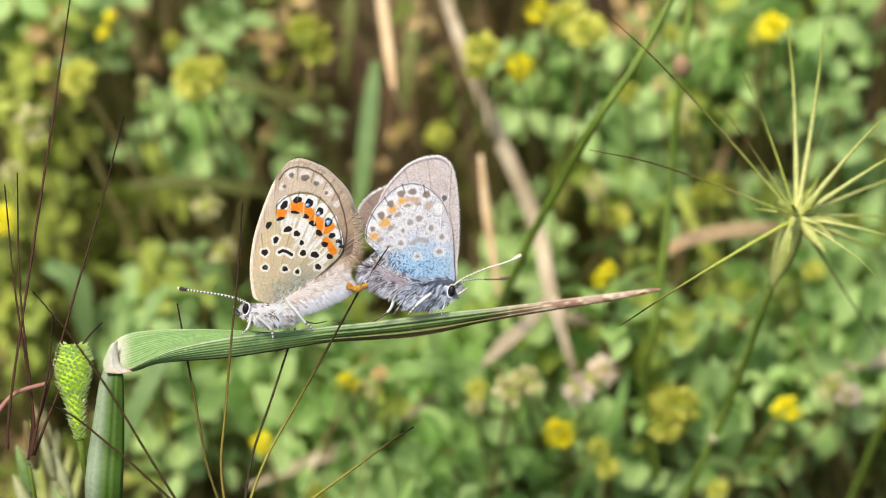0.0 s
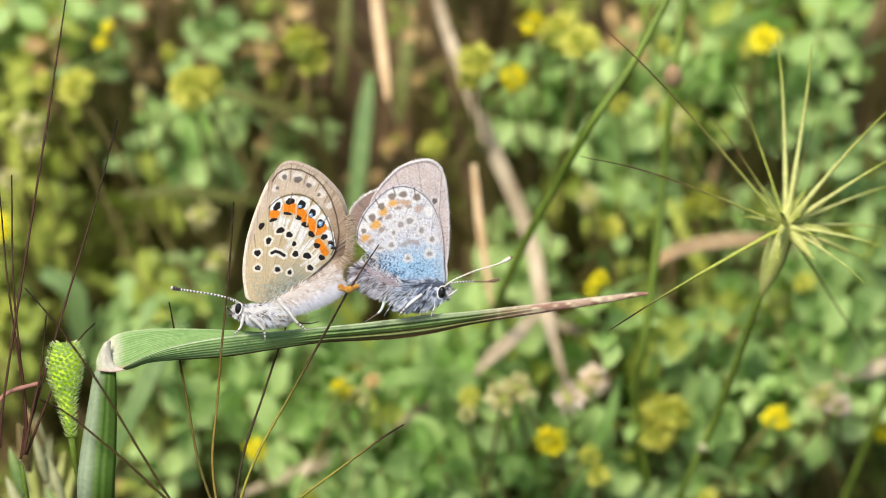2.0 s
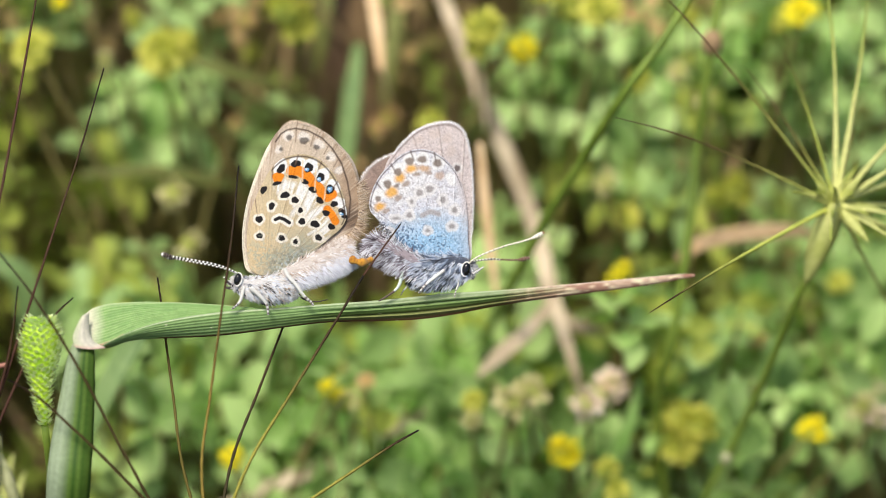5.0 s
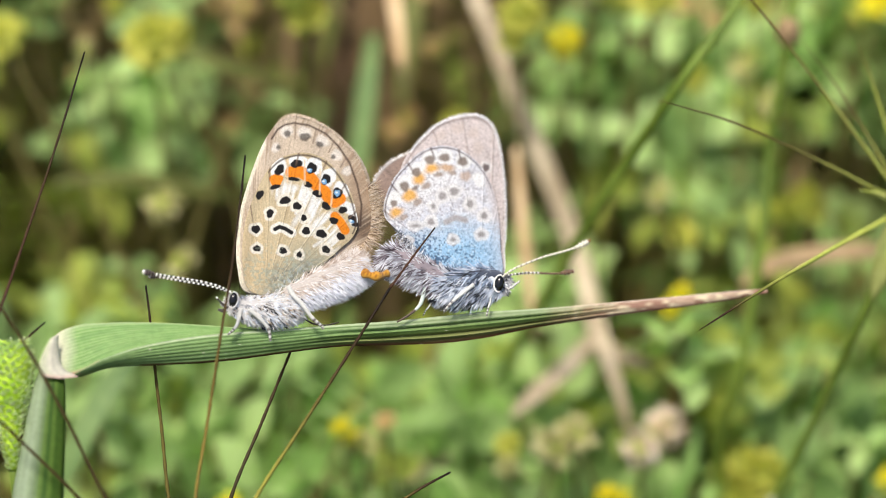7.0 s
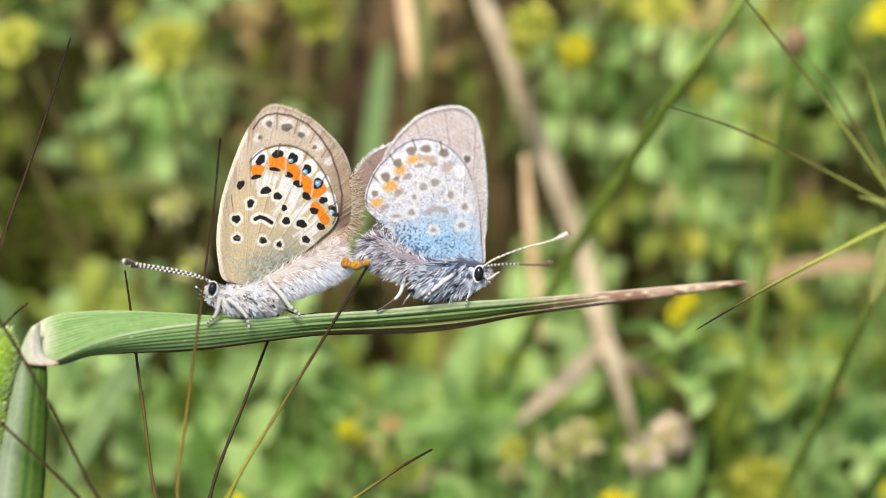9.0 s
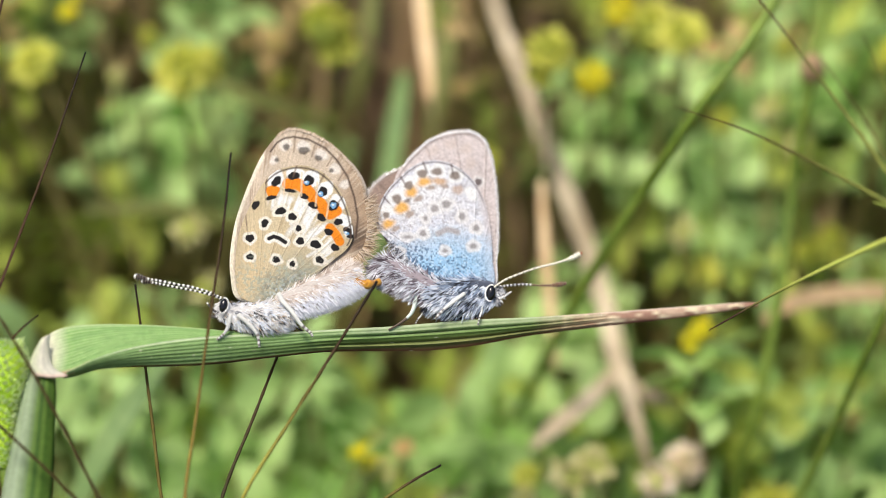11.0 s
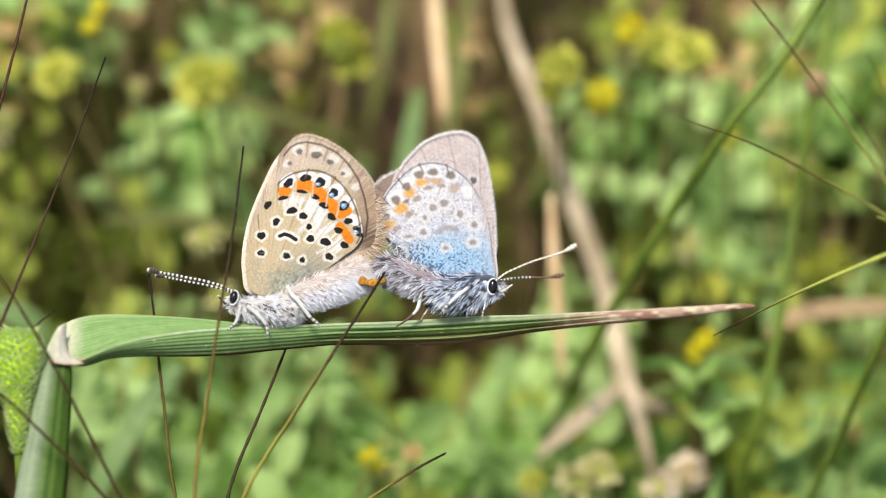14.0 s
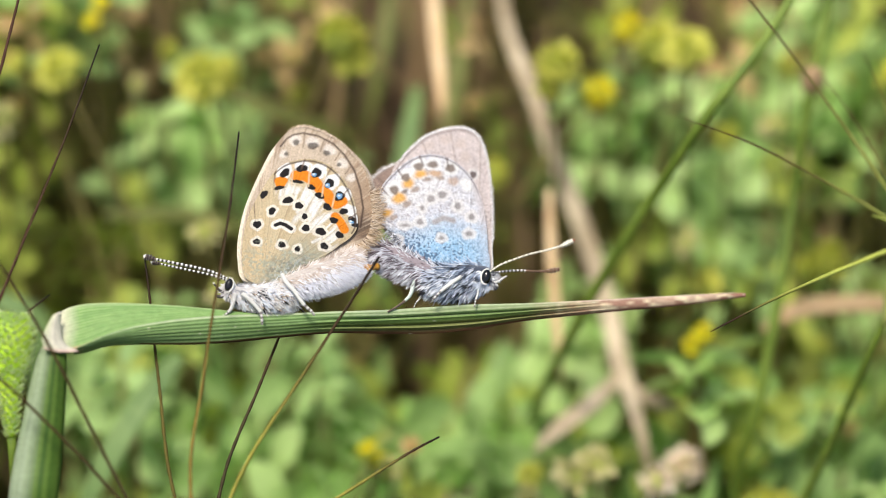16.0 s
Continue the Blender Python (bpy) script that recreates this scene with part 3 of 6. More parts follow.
def feeler(name, path, parent, bands, back, thick=2.2, label=""):
    pts = spline([(x, y, 0) for x, y in path], 22)
    f = np.linspace(0, 1, len(pts))
    rad = thick * (1 + 0.28 * np.cos(np.arange(len(pts)) * math.pi / 3 - 1)) * np.where(f > 0.8, 1.0 + 1.5 * np.sin((f - 0.8) / 0.2 * math.pi * 0.9), 1)
    sh = Shape().tube([S(p.x, p.y, back) for p in pts], [r * U for r in rad], 8)
    me = sh.mesh(name, FUR)
    tint = []
    for i in range(len(pts)):
        tint += [bands(f[i], i)] * 8
    paint(me, np.array(tint))
    return child(name, me, parent, label)


def eye_ball(parent, x, y, rx, ry, back, tilt, rim):
    eye = child("eye", Shape().ball(S(x, y, back), (rx * U, 7 * U, ry * U), Matrix.Rotation(radians(tilt), 3, "Y"), 12, 18).mesh("eye", EYE), parent, "glossy black compound eye")
    sh = Shape()
    ring = [S(x + math.cos(a) * (rx + 1.0) * math.cos(radians(tilt)) - math.sin(a) * (ry + 1.0) * math.sin(radians(tilt)),
              y + math.cos(a) * (rx + 1.0) * math.sin(radians(tilt)) + math.sin(a) * (ry + 1.0) * math.cos(radians(tilt)), back - 2) for a in np.linspace(*rim, 19)]
    me = sh.tube(ring, 1.5 * U, 6, cap=False).mesh("eye_rim", FUR)
    paint(me, np.tile(LIGHT, (len(me.vertices), 1)))
    child("eye_rim", me, parent, "white scaled eye rim")
    return eye


def build_female():
    b = new("butterfly")
    b.matrix_world = FORE
    tagged(b, "tan spotted female blue butterfly with orange band, perched on leaf", "butterfly", "mating butterflies")
    fore_line = ((432, 514), (421, 478), (418, 445), (420, 408), (426, 370), (437, 330), (450, 292), (464, 258), (480, 231), (497, 212), (515, 203), (535, 205), (560, 214), (585, 229), (609, 250),
                 (632, 275), (646, 302), (654, 332), (659, 360), (661, 386), (657, 412), (645, 433), (622, 450), (590, 472), (555, 498), (520, 518), (475, 524))
    hind_line = ((440, 512), (431, 480), (429, 440), (433, 400), (443, 365), (458, 330), (475, 300), (495, 281), (520, 272), (545, 271), (570, 279), (592, 296), (610, 320), (624, 350), (632, 380),
                 (633, 402), (622, 423), (603, 440), (585, 457), (560, 482), (535, 505), (508, 520), (470, 524))
    near, _ = wing("hindwing", hind_line, (470, 530), female_hind, -10, b, "tan hindwing with black spots and orange band", 640, 150)
    heart = S(560, 430, -6)
    near.data.transform(Matrix.Translation(-heart))
    near.location = heart
    _, edge = wing("forewing", fore_line, (450, 525), female_fore, 0, b, "light brown forewing edge", 520, 110)
    wing("far_hindwing", hind_line, (470, 530), plain_fore((170, 150, 126)), 16, b, "", 160, 14)
    wing("far_forewing", [(x + 4 * (x > 560), y + 2) for x, y in fore_line], (450, 525), plain_fore((176, 150, 122)), 26, b, "", 160, 14)
    tan = [lin(196, 170, 138), lin(176, 148, 116), lin(214, 192, 164), lin(130, 106, 84)]
    fringe("wing_fringe", edge, lambda x, y: y < 445 and (x > 505 or y < 218), 6, [lin(216, 196, 172), lin(202, 180, 154), lin(228, 212, 192), lin(186, 162, 136)], 2, b, 5, 0.14, 4, "short tan wing fringe")
    fringe("inner_margin_hair", edge, lambda x, y: x > 575 and y > 330, 28, tan + [lin(112, 92, 76), lin(226, 210, 190), lin(216, 196, 172)], -4, b, 6, 0.35, 8, "long tan hairs along the wing edge")
    white = [lin(232, 228, 224), lin(214, 210, 208), lin(196, 194, 194), lin(240, 238, 234)]
    rosy = [lin(214, 202, 192), lin(228, 220, 214), lin(204, 188, 174), lin(238, 234, 232), lin(182, 164, 150), lin(224, 214, 206)]
    furry("abdomen", ((505, 528), (540, 518), (578, 502), (612, 486), (636, 473), (650, 466)), (20, 27, 31, 31, 27, 17), rosy, b, 11, 5600, 16, (0.35, 0.75), "pale rosy furry abdomen with white underside", 0.8, (190, 180, 172), 1.7, [lin(246, 246, 250), lin(238, 240, 246), lin(228, 230, 240), lin(214, 214, 224)])
    furry("thorax", ((404, 541), (420, 544), (445, 549), (475, 550), (505, 545), (528, 538)), (6, 15, 22, 27, 27, 20), white + white + [lin(228, 234, 244), lin(236, 240, 248), lin(52, 52, 56), lin(84, 82, 84), lin(150, 154, 162), lin(214, 222, 236), lin(188, 168, 144), lin(226, 222, 220), lin(236, 234, 232)], b, 12, 4200, 15, (0.25, 0.6), "grey-white furry thorax", 0.9, (196, 192, 188), 2.4)
    furry("head", ((424, 533), (412, 538), (402, 545)), (14, 15, 9), white, b, 13, 420, 9, (0.0, 0.4), "white-scaled head", 0.9, (220, 216, 212))
    eye_ball(b, 413, 531, 7.5, 13, -17, 10, (-1.9, 1.9))
    limb("foreleg", ((427, 546), (421, 572), (414, 583), (403, 593)), (6, 5, 4, 2.6), b, leg_bands, 1, -18)
    limb("midleg", ((440, 548), (458, 562), (475, 582), (479, 604)), (6.5, 6, 4.4, 3.2), b, leg_bands, 2, -30)
    limb("hindleg", ((510, 506), (519, 522), (534, 538), (552, 562), (568, 576), (573, 583)), (6, 6.6, 6, 5, 4, 3), b, leg_bands, 3, -34)
    limb("far_leg", ((535, 560), (552, 572), (575, 576), (600, 571)), (3, 2.4, 2, 1.6), b, lambda f, i: lin(70, 62, 56), 4, 18)
    feeler("antenna", ((408, 517), (385, 507), (355, 499), (325, 494), (295, 489), (270, 485), (252, 481)), b, feeler_bands, -12, 2.2, "black and white ringed antenna")
    feeler("antenna", ((410, 519), (388, 511), (358, 504), (328, 499), (300, 494), (277, 490), (263, 489)), b, feeler_bands, 10, 1.7, "black and white ringed antenna")
    limb("palp", ((404, 545), (396, 540), (388, 532), (383, 526)), (4, 3.5, 2.6, 2), b, lambda f, i: LIGHT if f > 0.85 else lin(66, 60, 58), 7, -10)
    limb("palp", ((402, 549), (394, 550), (386, 548)), (5, 5, 3), b, lambda f, i: lin(84, 78, 74), 8, 6)
    return b, near


def build_male():
    b = new("butterfly")
    b.matrix_world = FORE
    tagged(b, "silvery male blue butterfly with blue wing base, perched on leaf", "butterfly", "mating butterflies")
    hind_line = ((886, 486), (886, 440), (884, 400), (879, 360), (869, 325), (854, 298), (833, 277), (810, 263), (785, 258), (762, 261), (740, 272), (718, 292), (698, 315), (685, 342), (679, 365),
                 (682, 386), (700, 405), (725, 430), (750, 458), (785, 480), (830, 495))
    fore_line = ((889, 488), (894, 440), (896, 400), (896, 360), (893, 310), (888, 270), (881, 240), (872, 220), (859, 208), (842, 202), (820, 203), (796, 209), (771, 221), (748, 242), (730, 262),
                 (712, 290), (705, 330), (712, 380), (735, 430), (775, 475), (830, 496))
    far_line = ((889, 489), (893, 440), (893, 360), (880, 300), (850, 262), (800, 258), (755, 262), (728, 268), (705, 277), (688, 287), (671, 303), (661, 322), (664, 345), (676, 372), (700, 410),
                (735, 445), (775, 478), (830, 497))
    wing("hindwing", hind_line, (850, 500), male_hind, -10, b, "silver-grey hindwing with blue base and faint orange", 600, 140)
    _, edge = wing("forewing", fore_line, (865, 500), male_fore, 0, b, "pale pinkish-grey forewing with white fringe", 520, 110)
    _, far_edge = wing("far_forewing", far_line, (865, 500), plain_fore((160, 138, 126)), 18, b, "greyish-brown far wing", 300, 40)
    snow = [lin(246, 244, 242), lin(232, 228, 226), lin(214, 206, 202)]
    fringe("wing_fringe", edge, lambda x, y: y < 262 or x > 884 and y < 430, 6, snow, 2, b, 21, 0.3, 3, "white wing fringe")
    fringe("far_wing_fringe", far_edge, lambda x, y: x < 735 and y < 330, 7, snow, 20, b, 22, 0.3, 3, "white wing fringe")
    grey = [lin(206, 204, 206), lin(226, 224, 224), lin(150, 150, 156), lin(92, 92, 98), lin(176, 178, 184)]
    furry("abdomen", ((800, 500), (765, 492), (730, 476), (706, 462), (692, 460), (687, 470)), (20, 25, 27, 25, 20, 12), [lin(84, 72, 78), lin(140, 126, 132), lin(176, 168, 176), lin(206, 204, 212), lin(230, 230, 236), lin(240, 242, 246), lin(246, 246, 250)], b, 31, 3600, 19, (-0.1, 0.6), "grey furry abdomen", 0.8, (150, 138, 142), 2.2)
    furry("shoulder_hair", ((886, 488), (875, 490), (850, 490), (825, 492), (798, 490)), (9, 14, 17, 17, 12), [lin(24, 28, 38), lin(84, 96, 116), lin(150, 166, 190), lin(206, 218, 234), lin(240, 244, 250)], b, 35, 1300, 20, (-0.1, 0.7), "bluish-white shoulder hair", 1.5, (70, 76, 90), 2.4)
    furry("thorax", ((896, 504), (880, 506), (858, 509), (830, 511), (800, 510), (775, 505)), (6, 17, 25, 30, 30, 22), [lin(16, 18, 24), lin(36, 42, 54), lin(120, 130, 148), lin(186, 196, 214), lin(220, 228, 242), lin(246, 248, 252), lin(236, 242, 250)], b, 32, 3600, 20, (-0.2, 0.65), "dark grey thorax with white hairs", 0.9, (74, 78, 90), 2.4)
    fringe("wing_base_hair", closed(hind_line, 300), lambda x, y: y > 410 and x < 800, 22, grey + [lin(60, 62, 70), lin(236, 238, 244), lin(220, 226, 236)], -16, b, 33, 0.5, 4, "bluish-grey hairs at the wing base")
    furry("head", ((878, 502), (890, 504), (902, 508)), (14, 15, 9), grey + [lin(40, 42, 50), lin(236, 238, 242)], b, 34, 420, 10, (0.2, 0.3), "grey-scaled head", 0.9, (90, 90, 98))
    eye_ball(b, 884, 502, 8.5, 14, -24, 8, (1.3, 5.0))
    limb("foreleg", ((868, 520), (868, 534), (864, 546), (861, 560)), (4, 3.2, 2.6, 2), b, leg_bands, 1, -18)
    limb("midleg", ((838, 504), (815, 522), (800, 535), (786, 551)), (6, 5.6, 4.4, 3), b, leg_bands, 2, -34)
    limb("hindleg", ((752, 508), (746, 534), (737, 547), (720, 560), (703, 570)), (5.4, 5.6, 4.4, 3, 2.4), b, lambda f, i: lin(206, 218, 208) if f < 0.55 else lin(96, 82, 70), 3, -14)
    limb("far_leg", ((768, 528), (760, 542), (754, 549), (749, 559)), (3, 2.6, 2.2, 1.8), b, leg_bands, 4, 6)
    feeler("antenna", ((888, 491), (908, 477), (935, 465), (965, 454), (995, 446), (1022, 437), (1044, 426)), b, pale_feeler, -12, 1.9, "pale ringed antenna")
    feeler("antenna", ((893, 488), (915, 485), (940, 483), (965, 484), (990, 484), (1015, 480)), b, brown_feeler, 12, 1.9, "brownish antenna")
    limb("palp", ((897, 512), (906, 508), (914, 502), (920, 498)), (5, 4, 3, 2.4), b, lambda f, i: LIGHT if i % 3 else lin(90, 88, 90), 7, -12)
    sh = Shape().tube(spline([S(642, 482, -28), S(654, 487, -34), S(668, 489, -34), S(686, 484, -24)], 6), [(7.5 + 1.8 * math.sin(i * 0.7)) * U for i in range(19)], 9)
    me = sh.mesh("clasper", FUR)
    rng = np.random.RandomState(5)
    paint(me, np.array([lin(206, 148, 48) if q > 0.3 else lin(150, 92, 30) for q in rng.rand(len(me.vertices))]))
    child("clasper", me, b, "amber-brown clasper joining the pair")
    return b


FEMALE, FOCUS = build_female()
MALE = build_male()


# ------------------------------------------------------------------ the bent grass leaf
def loft(one, two, nu, nv, back_one, back_two, bulge=0.0, crease=0.0):
    """Rows between two curves on the sheet: points, and their place along and across."""
    a, b = spline([(x, y, 0) for x, y in one], nu), spline([(x, y, 0) for x, y in two], nu)
    rows, par = [], []
    for i, (p, q) in enumerate(zip(a, b)):
        f = i / (len(a) - 1)
        row = []
        for k in range(nv + 1):
            v = k / nv
            w = p.lerp(q, v)
            d = back_one(f) * (1 - v) + back_two(f) * v - bulge * math.sin(math.pi * v) * (1 - f) ** 0.3 if f < 1 else 0
            deep = crease * min(1, max(0, (w.x - 540) / 120)) * min(1, max(0, (1120 - w.x) / 160))
            fold = sum(h * math.exp(-((v - m - 0.03 * math.sin(w.x / 70)) / 0.045) ** 2) for m, h in ((0.36, 7), (0.47, -4), (0.68, 6), (0.8, -4)))
            row.append(S(w.x, w.y, d + 0.9 * math.sin(v * 46) * (1 - f) + deep * fold))
            par.append((w.x, w.y, f, v))
        rows.append(row)
    return rows, np.array(par)


def build_grass_plant():
    p = new("grass_plant")
    p.matrix_world = FORE
    tagged(p, "green grass plant with one leaf bent level, drying tip", "grass")
    top = ((128, 664), (150, 652), (190, 633), (240, 616), (300, 603), (360, 594), (420, 588), (500, 583), (600, 575), (700, 568), (780, 560), (860, 552), (960, 546), (1100, 534), (1250, 520), (1330, 513), (1359, 513))
    low = ((128, 670), (150, 666), (190, 653), (240, 648), (300, 646), (360, 643), (420, 637), (500, 626), (600, 614), (700, 611), (780, 608), (860, 598), (960, 578), (1100, 558), (1250, 538), (1330, 524), (1359, 519))
    rows, par = loft(top, low, 16, 56, lambda f: 0, lambda f: 30 * (1 - f), 9, 1.0)
    sh = Shape().sheet(rows, thick=Vector((0, 5 * U, 0)))
    me = sh.mesh("blade_front", BLADE)
    x, y, f, v = par.T
    rng = np.random.RandomState(2)
    col = np.tile(lin(132, 166, 100), (len(x), 1))
    lines = 0.5 + 0.5 * np.sin(v * 70 + 3 * np.sin(f * 5))
    col = over(col, lines ** 3, lin(176, 198, 142), 0.45)
    col = over(col, np.clip(rough2d(x * 0.08, v * 50, 3, 14), 0, 1), lin(150, 180, 122), 0.5)
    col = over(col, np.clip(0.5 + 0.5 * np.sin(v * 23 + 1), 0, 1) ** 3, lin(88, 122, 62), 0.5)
    # highlight along the fold's top edge painted in; the blade darkens below it
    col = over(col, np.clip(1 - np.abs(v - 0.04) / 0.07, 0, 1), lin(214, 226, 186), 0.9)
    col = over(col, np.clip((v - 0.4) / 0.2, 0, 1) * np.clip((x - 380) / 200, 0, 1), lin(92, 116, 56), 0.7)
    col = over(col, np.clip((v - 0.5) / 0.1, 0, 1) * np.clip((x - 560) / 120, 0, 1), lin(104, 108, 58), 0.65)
    dry = np.clip((x - 720) / 420 + 0.3 * rough2d(x, y * 6, 60, 3), 0, 1)
    col = over(col, np.clip(1 - np.abs(v - 0.18) / 0.2, 0, 1) * np.clip((x - 560) / 120, 0, 1), lin(176, 188, 150), 0.7)
    col = over(col, dry * np.clip(v * 1.2 + 0.2, 0, 1) * (x > 640), lin(142, 126, 82), 0.6)
    # crease shade painted as dark lines between lighter ridges; last row is brown margin
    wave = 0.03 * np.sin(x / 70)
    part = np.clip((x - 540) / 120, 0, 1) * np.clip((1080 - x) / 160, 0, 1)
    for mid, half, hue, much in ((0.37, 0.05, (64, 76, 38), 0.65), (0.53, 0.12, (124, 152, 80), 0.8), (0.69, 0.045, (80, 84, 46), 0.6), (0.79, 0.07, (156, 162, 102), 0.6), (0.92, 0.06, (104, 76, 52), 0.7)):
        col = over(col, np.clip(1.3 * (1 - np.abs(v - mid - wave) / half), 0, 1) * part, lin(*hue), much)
    tip = np.clip((x - 960) / 160, 0, 1)
    col = over(col, tip, lin(208, 176, 152), 0.9)
    col = over(col, tip * np.clip(rough2d(x * 0.25, v * 14, 5, 51) * 2.2 - 0.1, 0, 1), lin(158, 112, 94), 0.75)
    col = over(col, tip * np.clip(rough2d(x * 0.5, v * 16, 6, 52) * 3 - 0.9, 0, 1), lin(238, 222, 186), 0.9)
    col = over(col, tip * (v < 0.1), lin(224, 204, 184), 0.7)
    col = over(col, tip * np.clip((v - 0.82) / 0.1, 0, 1), lin(112, 70, 58), 0.85)
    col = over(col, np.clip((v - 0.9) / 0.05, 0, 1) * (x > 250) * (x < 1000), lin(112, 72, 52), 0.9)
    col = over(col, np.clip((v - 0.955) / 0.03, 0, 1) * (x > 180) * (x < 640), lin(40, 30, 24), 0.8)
    col = over(col, np.clip((x - 1330) / 25, 0, 1), lin(160, 92, 76), 0.7)
    specks = (rough2d(x, y, 5, 9) > 0.9) * (v > 0.15)
    col = over(col, specks, lin(220, 220, 190), 0.7)
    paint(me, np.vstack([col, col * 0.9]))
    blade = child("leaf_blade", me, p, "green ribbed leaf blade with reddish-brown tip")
    up = ((84, 622), (100, 592), (138, 576), (200, 571), (260, 571), (320, 573), (380, 577), (430, 581), (490, 585))
    dn = ((82, 650), (108, 666), (146, 660), (192, 635), (250, 616), (310, 603), (370, 595), (430, 590), (490, 586))
    rows, par = loft(up, dn, 14, 64, lambda f: 60 * (1 - f) + 4, lambda f: 4, 4)
    me = Shape().sheet(rows, thick=Vector((0, 5 * U, -2 * U))).mesh("blade_inner", BLADE)
    x, y, f, v = par.T
    lines = 0.5 + 0.5 * np.sin(v * 92 + 1.5 * rough2d(x, v * 40, 60, 6))
    col = over(np.tile(lin(128, 168, 92), (len(x), 1)), lines ** 2, lin(190, 212, 150), 0.55)
    col = over(col, np.clip(rough2d(x * 0.1, v * 40, 3, 12), 0, 1), lin(110, 152, 84), 0.5)
    col = over(col, np.clip(1 - v / 0.1, 0, 1), lin(196, 210, 160), 0.6)
    col = over(col, np.clip((140 - x - 0.15 * np.abs(y - 620)) / 34, 0, 1), lin(228, 222, 196), 0.9)
    col = over(col, np.clip((v - 0.9) / 0.06, 0, 1) * (x < 175), lin(226, 172, 156), 0.8)
    paint(me, np.vstack([col, col * 0.95]))
    child("blade_inner", me, p, "pale inner face of the leaf blade")
    # collar, a whitish flap that wraps the stem top and runs into the inner face
    one = spline([(88, 600, 0), (76, 624, 0), (69, 646, 0), (74, 666, 0)], 6)
    two = spline([(104, 592, 0), (104, 625, 0), (112, 652, 0), (140, 667, 0)], 6)
    fl = [[S(a.x + (b.x - a.x) * j / 8, a.y + (b.y - a.y) * j / 8 + 4 * math.sin(math.pi * j / 8) * k / 18, (1 - k / 18) * 20 - 6 + 9 * (j / 8) ** 3 - 6 * math.sin(math.pi * (0.15 + 0.6 * j / 8)) - 1.5 * math.sin(j * 1.9) * (k / 18)) for j in range(9)] for k, (a, b) in enumerate(zip(one, two))]
    me = Shape().sheet(fl, thick=Vector((0, 2 * U, 0))).mesh("collar", BLADE)
    tone = []
    for k in range(19):
        for j in range(9):
            low = min(1.0, max(0.0, (k - 15.5) / 2.5))
            edge = max(0.0, 1 - j / 4)
            base = (np.array(lin(228, 222, 202)) * (1 - 0.6 * edge) + np.array(lin(170, 188, 128)) * 0.6 * edge) * (1 - 0.08 * (j % 2))
            tone.append(base * (1 - low) + np.array(lin(232, 196, 180)) * low)
    tone = np.array(tone)
    paint(me, np.vstack([tone, tone * 0.95])[:len(me.vertices)])
    child("collar", me, p, "whitish pink leaf collar")
    inv = FORE.inverted()
    path = [S(100, 640, 40), S(91, 666, 24), S(86, 700, 14), S(78, 780, 14), S(68, 870, 14), S(60, 960, 14)]
    w = FORE @ path[-1]
    for k in range(1, 9):
        path.append(inv @ Vector((w.x - 0.001 * k, w.y + 0.0005 * k, w.z * (1 - k / 8) - 0.002 * (k == 8))))
    rad = [12, 24, 30, 37, 44, 46] + [44 - 2 * k for k in range(8)]
    pts = spline(path, 6)
    rr = np.interp(np.linspace(0, len(path) - 1, len(pts)), range(len(path)), rad)
    sh = Shape().tube(pts, [r * U for r in rr], 32, flat=0.7)
    me = sh.mesh("stem", BLADE)
    tint = []
    for i in range(len(pts)):
        for k in range(32):
            a = 2 * math.pi * k / 32
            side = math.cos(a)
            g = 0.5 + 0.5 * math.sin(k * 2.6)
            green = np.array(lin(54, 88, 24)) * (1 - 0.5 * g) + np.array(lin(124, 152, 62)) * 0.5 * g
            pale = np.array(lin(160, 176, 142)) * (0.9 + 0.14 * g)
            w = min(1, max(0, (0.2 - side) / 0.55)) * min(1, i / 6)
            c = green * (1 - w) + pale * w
            u = max(0.0, 1 - i / 8)
            tint.append(c * (1 - u) + np.array(lin(228, 222, 196)) * u)
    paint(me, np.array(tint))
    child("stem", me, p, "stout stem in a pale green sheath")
    return p


PLANT = build_grass_plant()


# ------------------------------------------------------------------ bristly ears and the green spike near the leaf
def to_ground(local, frame_pose, steps=7, drift=(0.0, 0.0)):
    """Points from a place in a thing's frame straight down to the ground, in that frame."""
    inv, w = frame_pose.inverted(), frame_pose @ Vector(local)
    return [inv @ Vector((w.x + drift[0] * k / steps, w.y + drift[1] * k / steps, w.z * (1 - k / steps) - 0.002 * (k == steps))) for k in range(1, steps + 1)]


